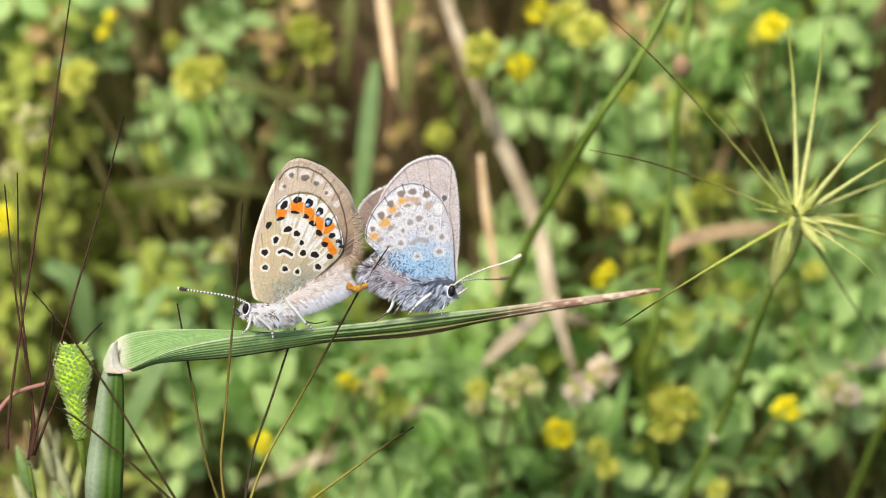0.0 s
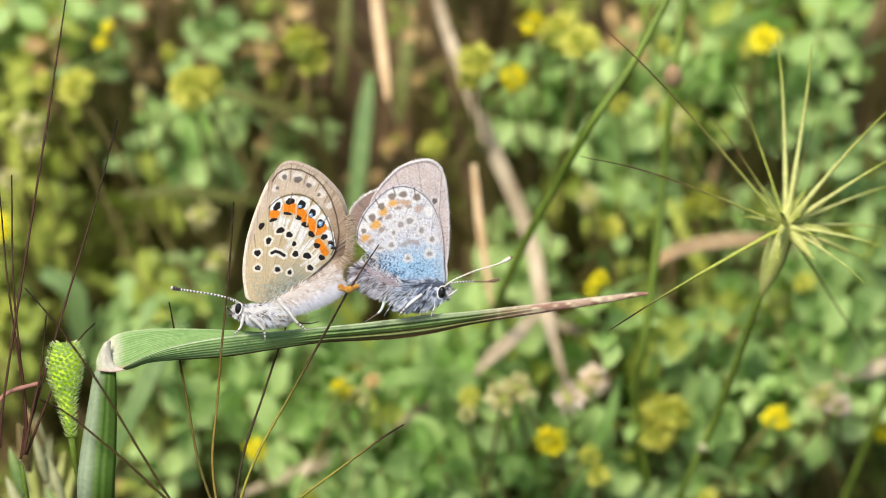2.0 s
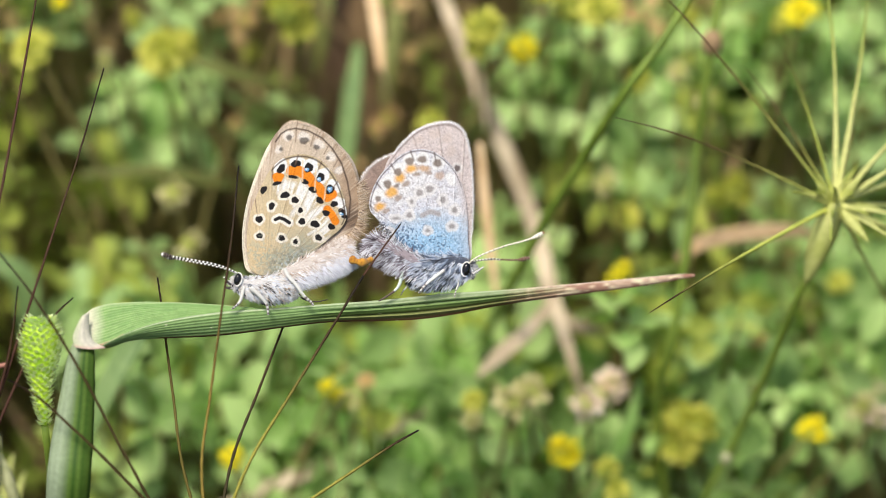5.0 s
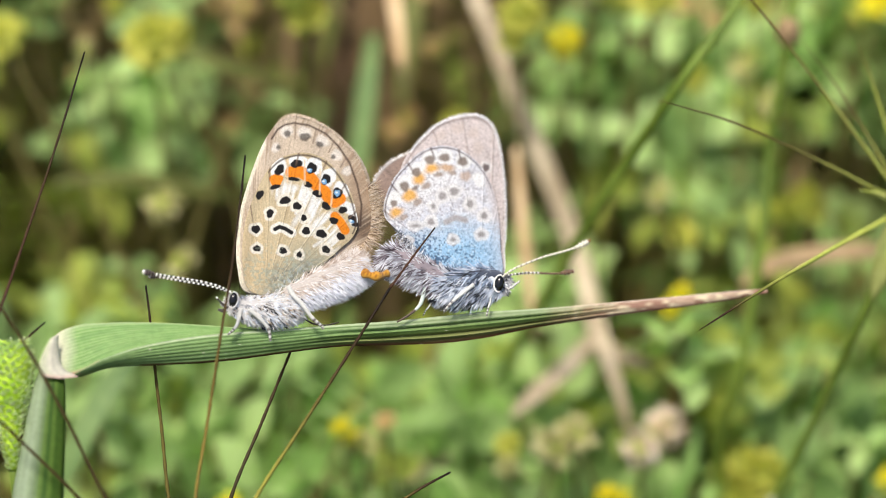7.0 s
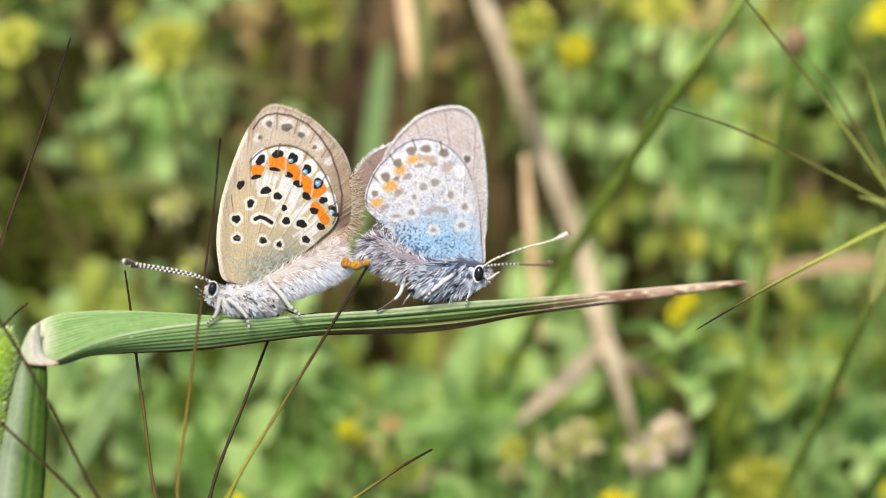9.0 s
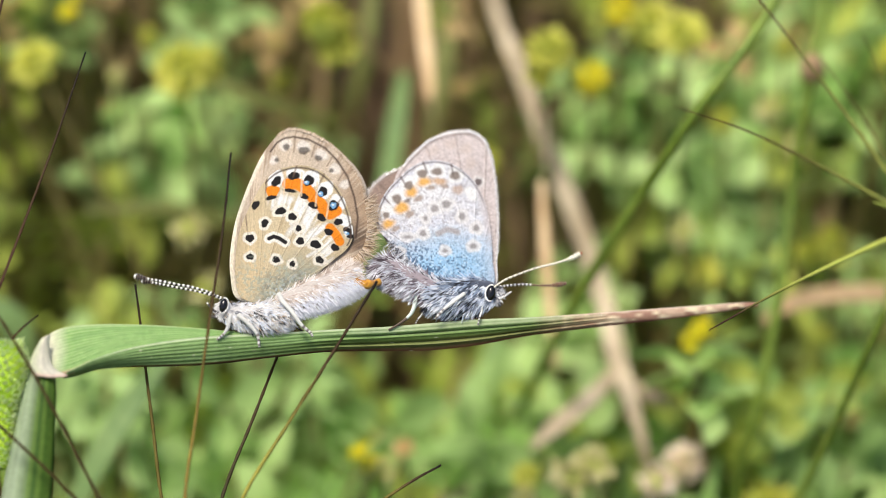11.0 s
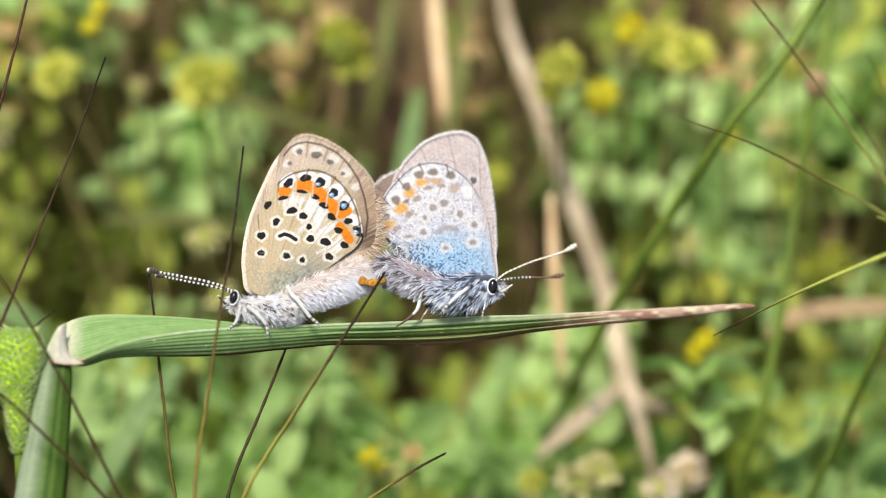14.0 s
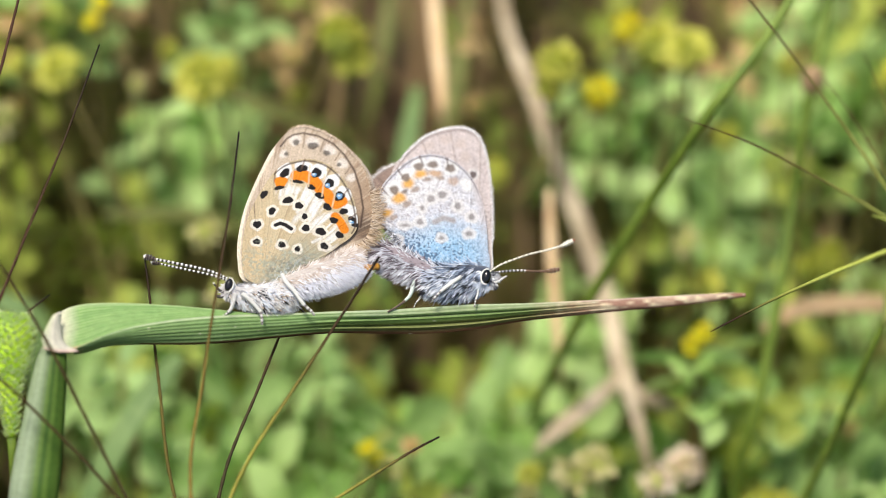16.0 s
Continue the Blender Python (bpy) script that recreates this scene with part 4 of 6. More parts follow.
def awn(name, path, parent, low, back=0.0, thick=2.8, tail=0.9, label=""):
    """One bristle from its tip down to its root, slightly kinked, rough with minute barbs."""
    pts = spline([S(p[0], p[1], p[2] if len(p) > 2 else back) for p in path], 14)
    n = len(pts)
    rad = [(tail + (thick - tail) * (i / (n - 1)) ** 0.7) * U * (1 + 0.12 * math.sin(i * 1.7)) for i in range(n)]
    sh = Shape().tube(pts, rad, 6)
    rng = random.Random(n * 7 + int(path[0][0]))
    for i in range(2, n - 2, 2):
        w = (pts[i - 1] - pts[i]).normalized()
        o = Vector((rng.uniform(-1, 1), -0.4, rng.uniform(-1, 1))).normalized()
        sh.hair(pts[i], pts[i] + (w * 5 + o * 3.2) * U, 1.0 * U)
    me = sh.mesh(name, AWN_TINT)
    dark, mid, base = (np.array(lin(*c)) for c in ((20, 13, 10), (66, 48, 26), low))
    tint = []
    for i in range(n):
        f = i / (n - 1)
        tint += [dark * (1 - f / 0.25) + mid * f / 0.25 if f < 0.25 else mid + (base - mid) * min(1, (f - 0.25) / 0.28)] * 6
    tint += [mid] * (len(me.vertices) - len(tint))
    paint(me, np.array(tint))
    return child(name, me, parent, label)


def husk(name, root, tip, half, parent, mat, label=""):
    """A lance-shaped glume: a swollen, pointed body."""
    root, tip = Vector(root), Vector(tip)
    pts = [root.lerp(tip, i / 9) for i in range(10)]
    rad = [half * max(0.05, math.sin(math.pi * (0.12 + 0.88 * i / 9)) ** 0.8) for i in range(10)]
    return child(name, Shape().tube(pts, rad, 9).mesh(name, mat), parent, label)


def build_low_ear():
    """The ear whose long bristles rise past the leaf; its body is below."""
    e = new("grass_ear")
    e.matrix_world = FORE
    tagged(e, "grass ear with long thin dark reddish bristles beside the leaf", "grass ear", "bristly ears")
    root = (372, 1120)
    for path, back in ((((-75, 440), (0, 540), (90, 690), (187, 882), (260, 1010), root), -70), (((-60, 712), (0, 748), (65, 808), (140, 882), (250, 1000), root), -60),
                       (((258, 505), (266, 570), (275, 660), (286, 760), (300, 890), (330, 1010), root), 70), (((434, 275), (416, 430), (388, 610), (365, 760), (345, 890), (350, 1010), root), -75),
                       (((530, 585), (513, 625), (462, 750), (408, 882), (380, 1010), root), 75),
                       (((797, 836), (742, 866), (650, 925), (520, 1010), root), -30)):
        awn("awn", path, e, (70, 60, 30) if path[0][0] < 200 else (104, 94, 44) if path[0][0] < 400 else (142, 136, 58) if path[0][0] > 600 else (136, 118, 54) if path[0][0] < 500 else (70, 62, 38), back, 3.9, 1.6)
    lower = awn("awn", ((690, 510), (622, 618), (530, 760), (452, 882), (400, 1000), root), e, (148, 142, 60), -60, 3.9, 2.2)
    tip = awn("awn_tip", ((770, 403, -78), (735, 449, -68), (690, 510, -60)), lower, (78, 50, 34), -60, 2.2, 1.2)
    joint = S(690, 510, -60)
    tip.data.transform(Matrix.Translation(-joint))
    tip.location = joint
    base = S(*root, 0)
    inv = FORE.inverted()
    for k in range(7):
        a = k * 0.9
        husk("glume", base + Vector((20 * math.cos(a), 16 * math.sin(a), -40 - 25 * k)) * U, base + Vector((45 * math.cos(a), 30 * math.sin(a), 90 - 25 * k)) * U, 18 * U, e, HUSK)
    way = [base, *to_ground(base, FORE, 7, (0.004, 0.0))]
    child("stalk", Shape().tube(spline(way, 4), [13 * U] * (len(way) * 4 - 3), 8).mesh("stalk", STEM), e)
    return e, tip


def build_left_ear():
    e = new("grass_ear")
    e.matrix_world = FORE
    tagged(e, "grass ear with dark purple-brown bristles rising from pale spikelets", "grass ear", "bristly ears")
    for path, back in ((((46, -235), (22, -110), (2, -10), (-15, 78), (-75, 374), (-150, 739), (-165, 860)), 10), (((150, 92), (95, 270), (40, 430), (-30, 630), (-92, 807), (-120, 890)), 40),
                       (((-142, 233), (-129, 482), (-105, 753), (-118, 880)), 90), (((-109, 206), (-115, 482), (-101, 780), (-112, 880)), 60), (((-37, 543), (-56, 671), (-85, 780), (-110, 880)), 30),
                       (((78, 570), (40, 605), (-5, 668), (-60, 780), (-105, 880)), 45)):
        awn("awn", path, e, (74, 46, 34), back, 3.6, 1.4)
    rust = Shape().tube(spline([S(-204, 800, 60), S(-170, 752, 50), (S(-132, 724, 40)), S(-63, 708, 40)], 8), [5.5 * U] * 25, 7)
    child("dry_awn", rust.mesh("dry_awn", mottled("rusty_awn", lin(150, 100, 84), lin(190, 140, 122), 300, 0.6)), e, "twisted rust-pink awn")
    base = S(-118, 905, 50)
    for k, (x, y, h) in enumerate(((-140, 800, 20), (-105, 830, 16), (-165, 860, 22), (-80, 880, 18), (-125, 760, 12), (-180, 930, 22), (-90, 960, 20), (-140, 980, 24))):
        husk("spikelet", S(x + 12 + 6 * k, y + 130, 560), S(x - 6, y + 10, 500 + 20 * k), h * U * 0.8, e, (HUSK_DRY, PALE_HUSK, HUSK, PALE_HUSK)[k % 4])
    for k, (x, y) in enumerate(((-152, 770), (-88, 795), (-60, 835), (-172, 840), (-36, 870), (-122, 745), (-196, 900))):
        husk("glume", S(-118 + 8 * k, 1080, 900), S(x, y + 55, 860 + 15 * k), 13 * U, e, (BRACT, PALE_HUSK)[k % 2], "pale narrow glume")
    way = [base, *to_ground(base, FORE, 7, (-0.002, 0.001))]
    child("stalk", Shape().tube(spline(way, 4), [min(9, 4 + i) * U for i in range(len(way) * 4 - 3)], 8).mesh("stalk", STEM), e)
    return e


def build_spike():
    """The dense green flower spike beside the stem: rows of pointed scales on a core."""
    e = new("grass_spike")
    e.matrix_world = FORE
    tagged(e, "small dense bright green grass flower spike beside the stem", "grass spike")
    axis = spline([S(17, 603, 34), S(16, 642, 34), S(14, 692, 34), S(15, 744, 34), S(22, 832, 34)], 10)
    wide = np.interp(np.linspace(0, 4, len(axis)), range(5), [28, 43, 37, 20, 6])
    child("core", Shape().tube(axis, [w * U * 0.9 for w in wide], 14).mesh("core", SPIKE_CORE), e)
    s = 9.5 * U
    me = mesh_of("floret", [(-0.5 * s, 0, 0), (0.5 * s, 0, 0), (0.62 * s, -0.25 * s, 0.6 * s), (-0.62 * s, -0.25 * s, 0.6 * s), (0, -0.5 * s, 0.3 * s), (0, -0.45 * s, 1.5 * s)],
                 [(0, 1, 4), (1, 2, 4), (3, 0, 4), (2, 5, 4), (5, 3, 4)], [SPIKE, SPIKE_TIP], True, [0, 0, 0, 1, 1])
    n = 298
    for i in range(n):
        f = (i + 0.5) / n
        k = f * (len(axis) - 1.01)
        j = int(k)
        p = axis[j].lerp(axis[j + 1], k - j)
        a = i * 2.39996
        out = Vector((math.cos(a), math.sin(a), 0))
        o = child("floret", me, e)
        lean = Matrix.Rotation(math.atan2(out.y, out.x) + math.pi / 2, 4, "Z") @ Matrix.Rotation(radians(46 + 26 * noise.noise((i, 0.5, 0))), 4, "X")
        o.matrix_local = Matrix.Translation(p + out * float(wide[j]) * U * 0.9) @ lean
    fuzz, fr = Shape(), random.Random(77)
    for _ in range(420):
        j = fr.randrange(len(axis) - 1)
        a = fr.uniform(0, 6.3)
        out = Vector((math.cos(a), math.sin(a), 0))
        p = axis[j] + out * float(wide[j]) * U * 0.95
        fuzz.hair(p, p + (out * fr.uniform(5, 12) + Vector((0, 0, fr.uniform(2, 12)))) * U, 2.2 * U)
    child("bristle_coat", fuzz.mesh("bristle_coat", SPIKE_TIP), e, "fine pale bristles")
    way = [axis[-1], *to_ground(axis[-1], FORE, 7, (0.0, 0.001))]
    child("stalk", Shape().tube(spline(way, 4), [8 * U] * (len(way) * 4 - 3), 8).mesh("stalk", STEM), e)
    return e


(LOW_EAR, LOOSE_TIP), LEFT_EAR, SPIKE_HEAD = build_low_ear(), build_left_ear(), build_spike()

# ------------------------------------------------------------------ the meadow behind
MEADOW = look((0.03385, -0.23909, 0.27726), (0.01353, -0.00234, 0.09414), -4.77)


def Q(x, y, far=0.36):
    """A place in the meadow: across and down on a wide sheet, and how far off it lies."""
    return MEADOW @ Vector(((x - 784) / 5578 * far, (441 - y) / 5578 * far, -far))


def ribbon(pts, half, thick, twist=0.0, fold=0.25):
    """A long leaf or straw: a tapering folded strip with thickness."""
    rows = []
    for i, p in enumerate(pts):
        way = (pts[min(i + 1, len(pts) - 1)] - pts[max(i - 1, 0)]).normalized()
        side = way.cross(Vector((0.1, -0.8, 0.6))).normalized()
        side = Matrix.Rotation(twist * i / len(pts), 3, way) @ side
        up = side.cross(way)
        h = half[i] if hasattr(half, "__len__") else half
        rows.append([p - side * h + up * h * fold, p - side * h * 0.5 + up * h * fold * 0.4, p, p + side * h * 0.5 + up * h * fold * 0.4, p + side * h + up * h * fold])
    return Shape().sheet(rows, thick=Vector((0, thick, -thick * 0.3)))


def build_goat_ear(name, centre, far, tips, stalk, label, node=None):
    """An ear whose long green awns spread like a star."""
    e = new(name)
    mid = Q(*centre, far)
    e.location = mid
    tagged(e, label, "grass ear", "star ears")
    r = random.Random(int(centre[0]))
    short = [(centre[0] + 25 + r.gauss(0, 42), centre[1] + r.gauss(0, 34), far + r.uniform(-0.006, 0.006), 0.0004, "pale") for _ in range(18)]
    for x, y, f, thick, hue in (*tips, *short):
        tip = Q(x, y, f) - mid
        bend = Vector((0.0006 * math.sin(x), 0.0006 * math.cos(y), -0.0012)) * (tip.length / 0.02)
        pts = spline([tip * 0.02, tip * 0.35 - bend * 0.4, tip * 0.7 - bend * 0.5, tip], 10)
        n = len(pts)
        rad = [thick * (0.16 + 0.84 * (1 - i / (n - 1)) ** 0.9) * (1 + 0.06 * math.sin(i)) for i in range(n)]
        me = Shape().tube(pts, rad, 6).mesh("awn", AWN_TINT)
        root, end = {"pale": ((206, 208, 132), (156, 166, 76)), "long": ((190, 198, 92), (62, 40, 28)), "wire": ((176, 182, 92), (88, 62, 40)), "dark": ((140, 136, 70), (92, 62, 44))}[hue]
        fade = [min(1, max(0, (i / (n - 1) - {"long": 0.42, "wire": 0.12}.get(hue, 0.35)) / 0.45)) for i in range(n) for _ in range(6)]
        fade += [0.5] * (len(me.vertices) - len(fade))
        paint(me, np.array([np.array(lin(*root)) * (1 - k) + np.array(lin(*end)) * k for k in fade]))
        child("awn", me, e)
    down = [Q(x, y, f) - mid for x, y, f in stalk]
    foot = down[-1] + mid
    down += [Vector((foot.x + 0.002 * k, foot.y + 0.001 * k, foot.z * (1 - k / 4) - 0.012 * (k == 4))) - mid for k in range(1, 5)]
    husk("husk", Vector((0, -0.0004, 0.001)), down[1] * 1.2 + Vector((0, -0.0006, 0)), 0.0012, e, BRACT, "swollen pale green husk")
    husk("husk", Vector((0.0006, 0.0005, 0.0008)), down[1] * 0.95 + Vector((0.0010, 0, 0)), 0.0007, e, HUSK)
    husk("husk", Vector((-0.0005, -0.0002, 0.001)), Vector((0.0002, 0, -0.0022)), 0.0009, e, BRACT)
    for x, y, f in ((68, 38, -0.002), (84, 8, 0.001), (52, 62, -0.003), (40, -46, -0.002), (-34, -30, -0.003)):
        husk("husk", Vector((0, 0, 0)), Q(centre[0] + x, centre[1] + y, far + f) - mid, 0.00055, e, BRACT, "pale swollen awn base")
    pts = spline(down[1:], 6)
    child("stalk", Shape().tube(pts, [0.00034 + 0.00012 * i / len(pts) for i in range(len(pts))], 7).mesh("stalk", STEM), e)
    if node:
        child("stem_node", Shape().ball(Q(*node) - mid, (0.0006, 0.0006, 0.0007)).mesh("stem_node", PALE_HUSK), e, "pale swollen stem node")
    return e


T, TT = 0.00018, 0.00033
STAR_EAR = build_goat_ear("grass_ear", (1410, 386), 0.320, (
    (1393, 44, 0.320, TT, "pale"), (1456, 58, 0.319, TT, "pale"), (1464, 192, 0.326, 0.00012, "dark"), (1590, 182, 0.314, TT, "pale"), (1612, 258, 0.316, TT, "pale"), (1620, 306, 0.322, 0.00024, "pale"),
    (1610, 392, 0.324, 0.00024, "pale"), (1600, 430, 0.318, 0.00024, "pale"), (1556, 494, 0.314, T, "pale"), (1530, 440, 0.326, T, "pale"), (1312, 128, 0.318, 0.00013, "long"), (1256, 168, 0.318, 0.00014, "wire"),
    (1040, -2, 0.309, 0.00016, "wire"), (1043, 266, 0.309, 0.00016, "wire"), (1097, 578, 0.304, 0.00024, "long"), (1560, 620, 0.332, T, "dark")),
    ((1410, 386, 0.320), (1372, 488, 0.322), (1348, 555, 0.325), (1302, 685, 0.334), (1262, 778, 0.340), (1220, 865, 0.344), (1190, 960, 0.349)),
    "goatgrass ear with star of long yellow-green awns", (1262, 778, 0.3395))


def build_stem(path, half, mat, name, label, category, taper=0.4, knot=None):
    """A round stem from its upper end, and on down to the ground."""
    pts = [Q(*p) for p in path]
    foot = pts[-1]
    pts += [Vector((foot.x + 0.001 * k, foot.y, foot.z * (1 - k / 4) - 0.012 * (k == 4))) for k in range(1, 5)]
    o = new(name)
    o.location = pts[-1]
    pts = spline([p - o.location for p in pts], 6)
    n = len(pts)
    child("stem", Shape().tube(pts, [half * (taper + (1 - taper) * i / n) for i in range(n)], 8).mesh("stem", mat), o)
    if knot:
        child("knot", Shape().ball(Q(*knot) - o.location, (half * 1.9, half * 1.9, half * 2.6)).mesh("knot", WITHERED), o, "brownish knot")
    return tagged(o, label, category)


TALL_STEM = build_stem(((1218, -60, 0.325), (1186, 0, 0.325), (1130, 105, 0.325), (1058, 210, 0.326), (1000, 310, 0.332), (945, 410, 0.338), (895, 520, 0.348), (868, 600, 0.368), (850, 660, 0.385)), 0.00055, STEM, "tall_grass", "smooth green grass stem leaning through the meadow", "grass", 0.75)
build_stem(((1238, -100, 0.338), (1224, 0, 0.338), (1206, 118, 0.3385), (1197, 200, 0.34), (1190, 280, 0.342), (1180, 400, 0.342), (1168, 500, 0.343), (1155, 600, 0.345), (1140, 680, 0.35)), 0.00055, STEM, "tall_grass", "slender green grass stalk with a brownish knot", "grass", 0.75, (1206, 118, 0.3385))
build_stem(((1640, 560, 0.34), (1590, 680, 0.345), (1540, 800, 0.35), (1480, 960, 0.36)), 0.0005, STEM, "tall_grass", "thin green grass stem among the clover", "grass", 0.8)


def build_straw(path, half, label, mat=None, name="dry_straw", category="straw", twist=0.6, ends=(0.5, 0.3)):
    mat = mat or STRAW
    pts = spline([Q(*p) for p in path], 8)
    n = len(pts)
    o = new(name)
    o.location = pts[-1]
    prof = [half * (ends[0] + (1 - ends[0]) * min(1, 3 * i / n)) * (ends[1] + (1 - ends[1]) * min(1, 3 * (n - i) / n)) for i in range(n)]
    child("strip", ribbon([p - o.location for p in pts], prof, 0.00025, twist).mesh("strip", mat), o)
    foot = pts[-1]
    tail = [Vector((0.0015 * k, 0.013 * k, -foot.z * k / 4 - 0.002 * (k == 4))) for k in range(5)]
    child("stub", Shape().tube(spline(tail, 4), half * 0.3, 6).mesh("stub", mat), o)
    return tagged(o, label, category)


PINK = mottled("pinkish_straw", lin(204, 166, 120), lin(238, 210, 166), 200, 0.65, 0.25)
BROWN = mottled("brown_straw", lin(112, 88, 62), lin(160, 132, 98), 200, 0.7, 0.2)
PALE_GREEN = mottled("pale_grass", lin(104, 136, 76), lin(150, 176, 110), 90, 0.55, 0.3, leafy=0.25)
OLIVE = mottled("olive_grass", lin(110, 116, 58), lin(150, 156, 90), 90, 0.6, 0.3, leafy=0.2)
build_straw(((775, -80, 0.37), (792, 10, 0.368), (830, 110, 0.364), (875, 225, 0.362), (925, 335, 0.362), (958, 430, 0.361), (975, 520, 0.356), (990, 570, 0.353), (1008, 632, 0.352), (1022, 680, 0.354)), 0.00085, "long dry tan stalk slanting through the clover")
build_straw(((976, 528, 0.356), (1000, 556, 0.354), (1035, 568, 0.354), (1062, 566, 0.356)), 0.0006, "forked side shoot of a dry stalk")
build_straw(((974, 522, 0.356), (935, 572, 0.353), (890, 612, 0.352), (855, 645, 0.353)), 0.0008, "broken dry stalk beside the long one")
build_straw(((668, -60, 0.36), (678, 20, 0.36), (688, 90, 0.359), (697, 158, 0.358)), 0.00062, "pinkish dry leaf sheath hanging among stems", PINK, ends=(0.8, 0.6))
build_straw(((738, -60, 0.375), (730, 40, 0.375), (722, 130, 0.375), (716, 200, 0.376)), 0.0009, "dull brown dry stalk in the shade", OLIVE)
build_straw(((622, -60, 0.375), (616, 60, 0.375), (606, 150, 0.378)), 0.0007, "dull dry stalk between clover stems", OLIVE)
build_straw(((850, 275, 0.352), (860, 370, 0.352), (872, 450, 0.353), (884, 530, 0.354)), 0.0005, "narrow reddish dry grass leaf", PINK)
build_straw(((664, 110, 0.366), (655, 190, 0.364), (643, 310, 0.364), (630, 420, 0.366)), 0.0010, "pale green grass leaf standing upright", PALE_GREEN, "grass_leaf", "grass leaf")
build_straw(((1172, 458, 0.352), (1195, 436, 0.351), (1240, 418, 0.351), (1300, 408, 0.352), (1360, 404, 0.353), (1420, 410, 0.356)), 0.0008, "curled brown dry leaf arching sideways", PINK)
build_straw(((772, 702, 0.357), (700, 745, 0.357), (620, 788, 0.358), (520, 830, 0.359), (440, 862, 0.360)), 0.0007, "fallen tan straw across the clover", STRAW)
build_straw(((225, 330, 0.365), (330, 322, 0.365), (430, 335, 0.366), (500, 345, 0.368)), 0.0007, "olive grass leaf lying across the gap", OLIVE, "grass_leaf", "grass leaf")
build_straw(((390, 140, 0.366), (460, 160, 0.366), (560, 185, 0.367)), 0.0007, "pale fallen grass leaf", OLIVE, "grass_leaf", "grass leaf")
build_straw(((80, 470, 0.36), (135, 500, 0.36), (150, 560, 0.362), (160, 640, 0.366)), 0.0014, "broad yellowish grass leaf", PALE_GREEN, "grass_leaf", "grass leaf")
build_straw(((1330, 190, 0.372), (1290, 260, 0.372), (1262, 330, 0.372), (1240, 420, 0.375)), 0.0006, "tan dry stalk behind the ear", BROWN)
build_straw(((1100, 60, 0.375), (1092, 200, 0.375), (1075, 330, 0.375), (1060, 450, 0.377)), 0.0006, "brownish dry stalk behind the green stem", BROWN)
build_straw(((1120, 600, 0.356), (1090, 680, 0.356), (1055, 770, 0.358), (1030, 880, 0.36)), 0.0006, "light green grass leaf rising from the clover", PALE_GREEN, "grass_leaf", "grass leaf")
build_straw(((1200, 335, 0.364), (1226, 395, 0.364), (1250, 440, 0.364), (1270, 490, 0.366)), 0.0008, "yellowish grass leaf beside the ear", LEAF_C, "grass_leaf", "grass leaf")
build_straw(((665, 672, 0.354), (715, 658, 0.351), (765, 652, 0.351), (815, 656, 0.354)), 0.0009, "bright green grass leaf lying over the clover", LEAF_E, "grass_leaf", "grass leaf")
build_straw(((1010, 905, 0.356), (1045, 820, 0.352), (1090, 730, 0.350), (1112, 650, 0.350)), 0.0008, "fresh upright grass leaf in the clover", LEAF_E, "grass_leaf", "grass leaf")
build_straw(((1640, 590, 0.36), (1550, 640, 0.36), (1450, 640, 0.36)), 0.0008, "tan straw lying on the clover", STRAW)
build_straw(((335, 560, 0.346), (290, 630, 0.345), (245, 720, 0.345), (200, 830, 0.347)), 0.0011, "wide bluish-green grass leaf", PALE_GREEN, "grass_leaf", "grass leaf")


# ------------------------------------------------------------------ clover
def leaflet(sh, base, way, up, size, slot=0):
    """A wedge-shaped leaflet with a notched round tip, folded along its rib."""
    side = way.cross(up).normalized()
    rows = []
    for i in range(6):
        f = i / 5
        w = size * 0.32 * (0.14, 0.55, 0.9, 1.0, 0.74, 0.18)[i]
        c = base + way * size * f + up * size * (0.18 * f - 0.3 * f * f)
        notch = way * size * (0.03 if i == 5 else 0)
        rows.append([c - side * w + up * w * 0.28, c - side * w * 0.5 + up * w * 0.10, c + notch, c + side * w * 0.5 + up * w * 0.10, c + side * w + up * w * 0.28])
    sh.sheet(rows, slot)


def leaf_mesh(size, rng, mat):
    """Three leaflets at the end of a stalk, facing up."""
    sh = Shape()
    for k in range(3):
        a = radians(-118 + 118 * k + rng.uniform(-12, 12))
        way = Vector((math.sin(a), math.cos(a), rng.uniform(-0.1, 0.25))).normalized()
        up = Vector((rng.uniform(-0.2, 0.2), rng.uniform(-0.2, 0.2), 1)).normalized()
        up = (up - way * up.dot(way)).normalized()
        leaflet(sh, way * size * 0.06, way, up, size * rng.uniform(0.85, 1.1))
    return sh.mesh("leaf", mat)


rng = random.Random(41)
LEAVES = {k: [leaf_mesh(size, rng, m) for size in sizes] for k, m, sizes in (
    ("mid", LEAF_A, (0.0030, 0.0038, 0.0024)), ("blue", LEAF_B, (0.0040, 0.0048, 0.0034)), ("lime", LEAF_C, (0.0030, 0.0036)), ("dry", LEAF_D, (0.0026, 0.0032)), ("dull", LEAF_F, (0.0026, 0.0034)), ("fresh", LEAF_E, (0.0040, 0.0048, 0.0034)), ("large", LEAF_E, (0.0054, 0.0062)))}


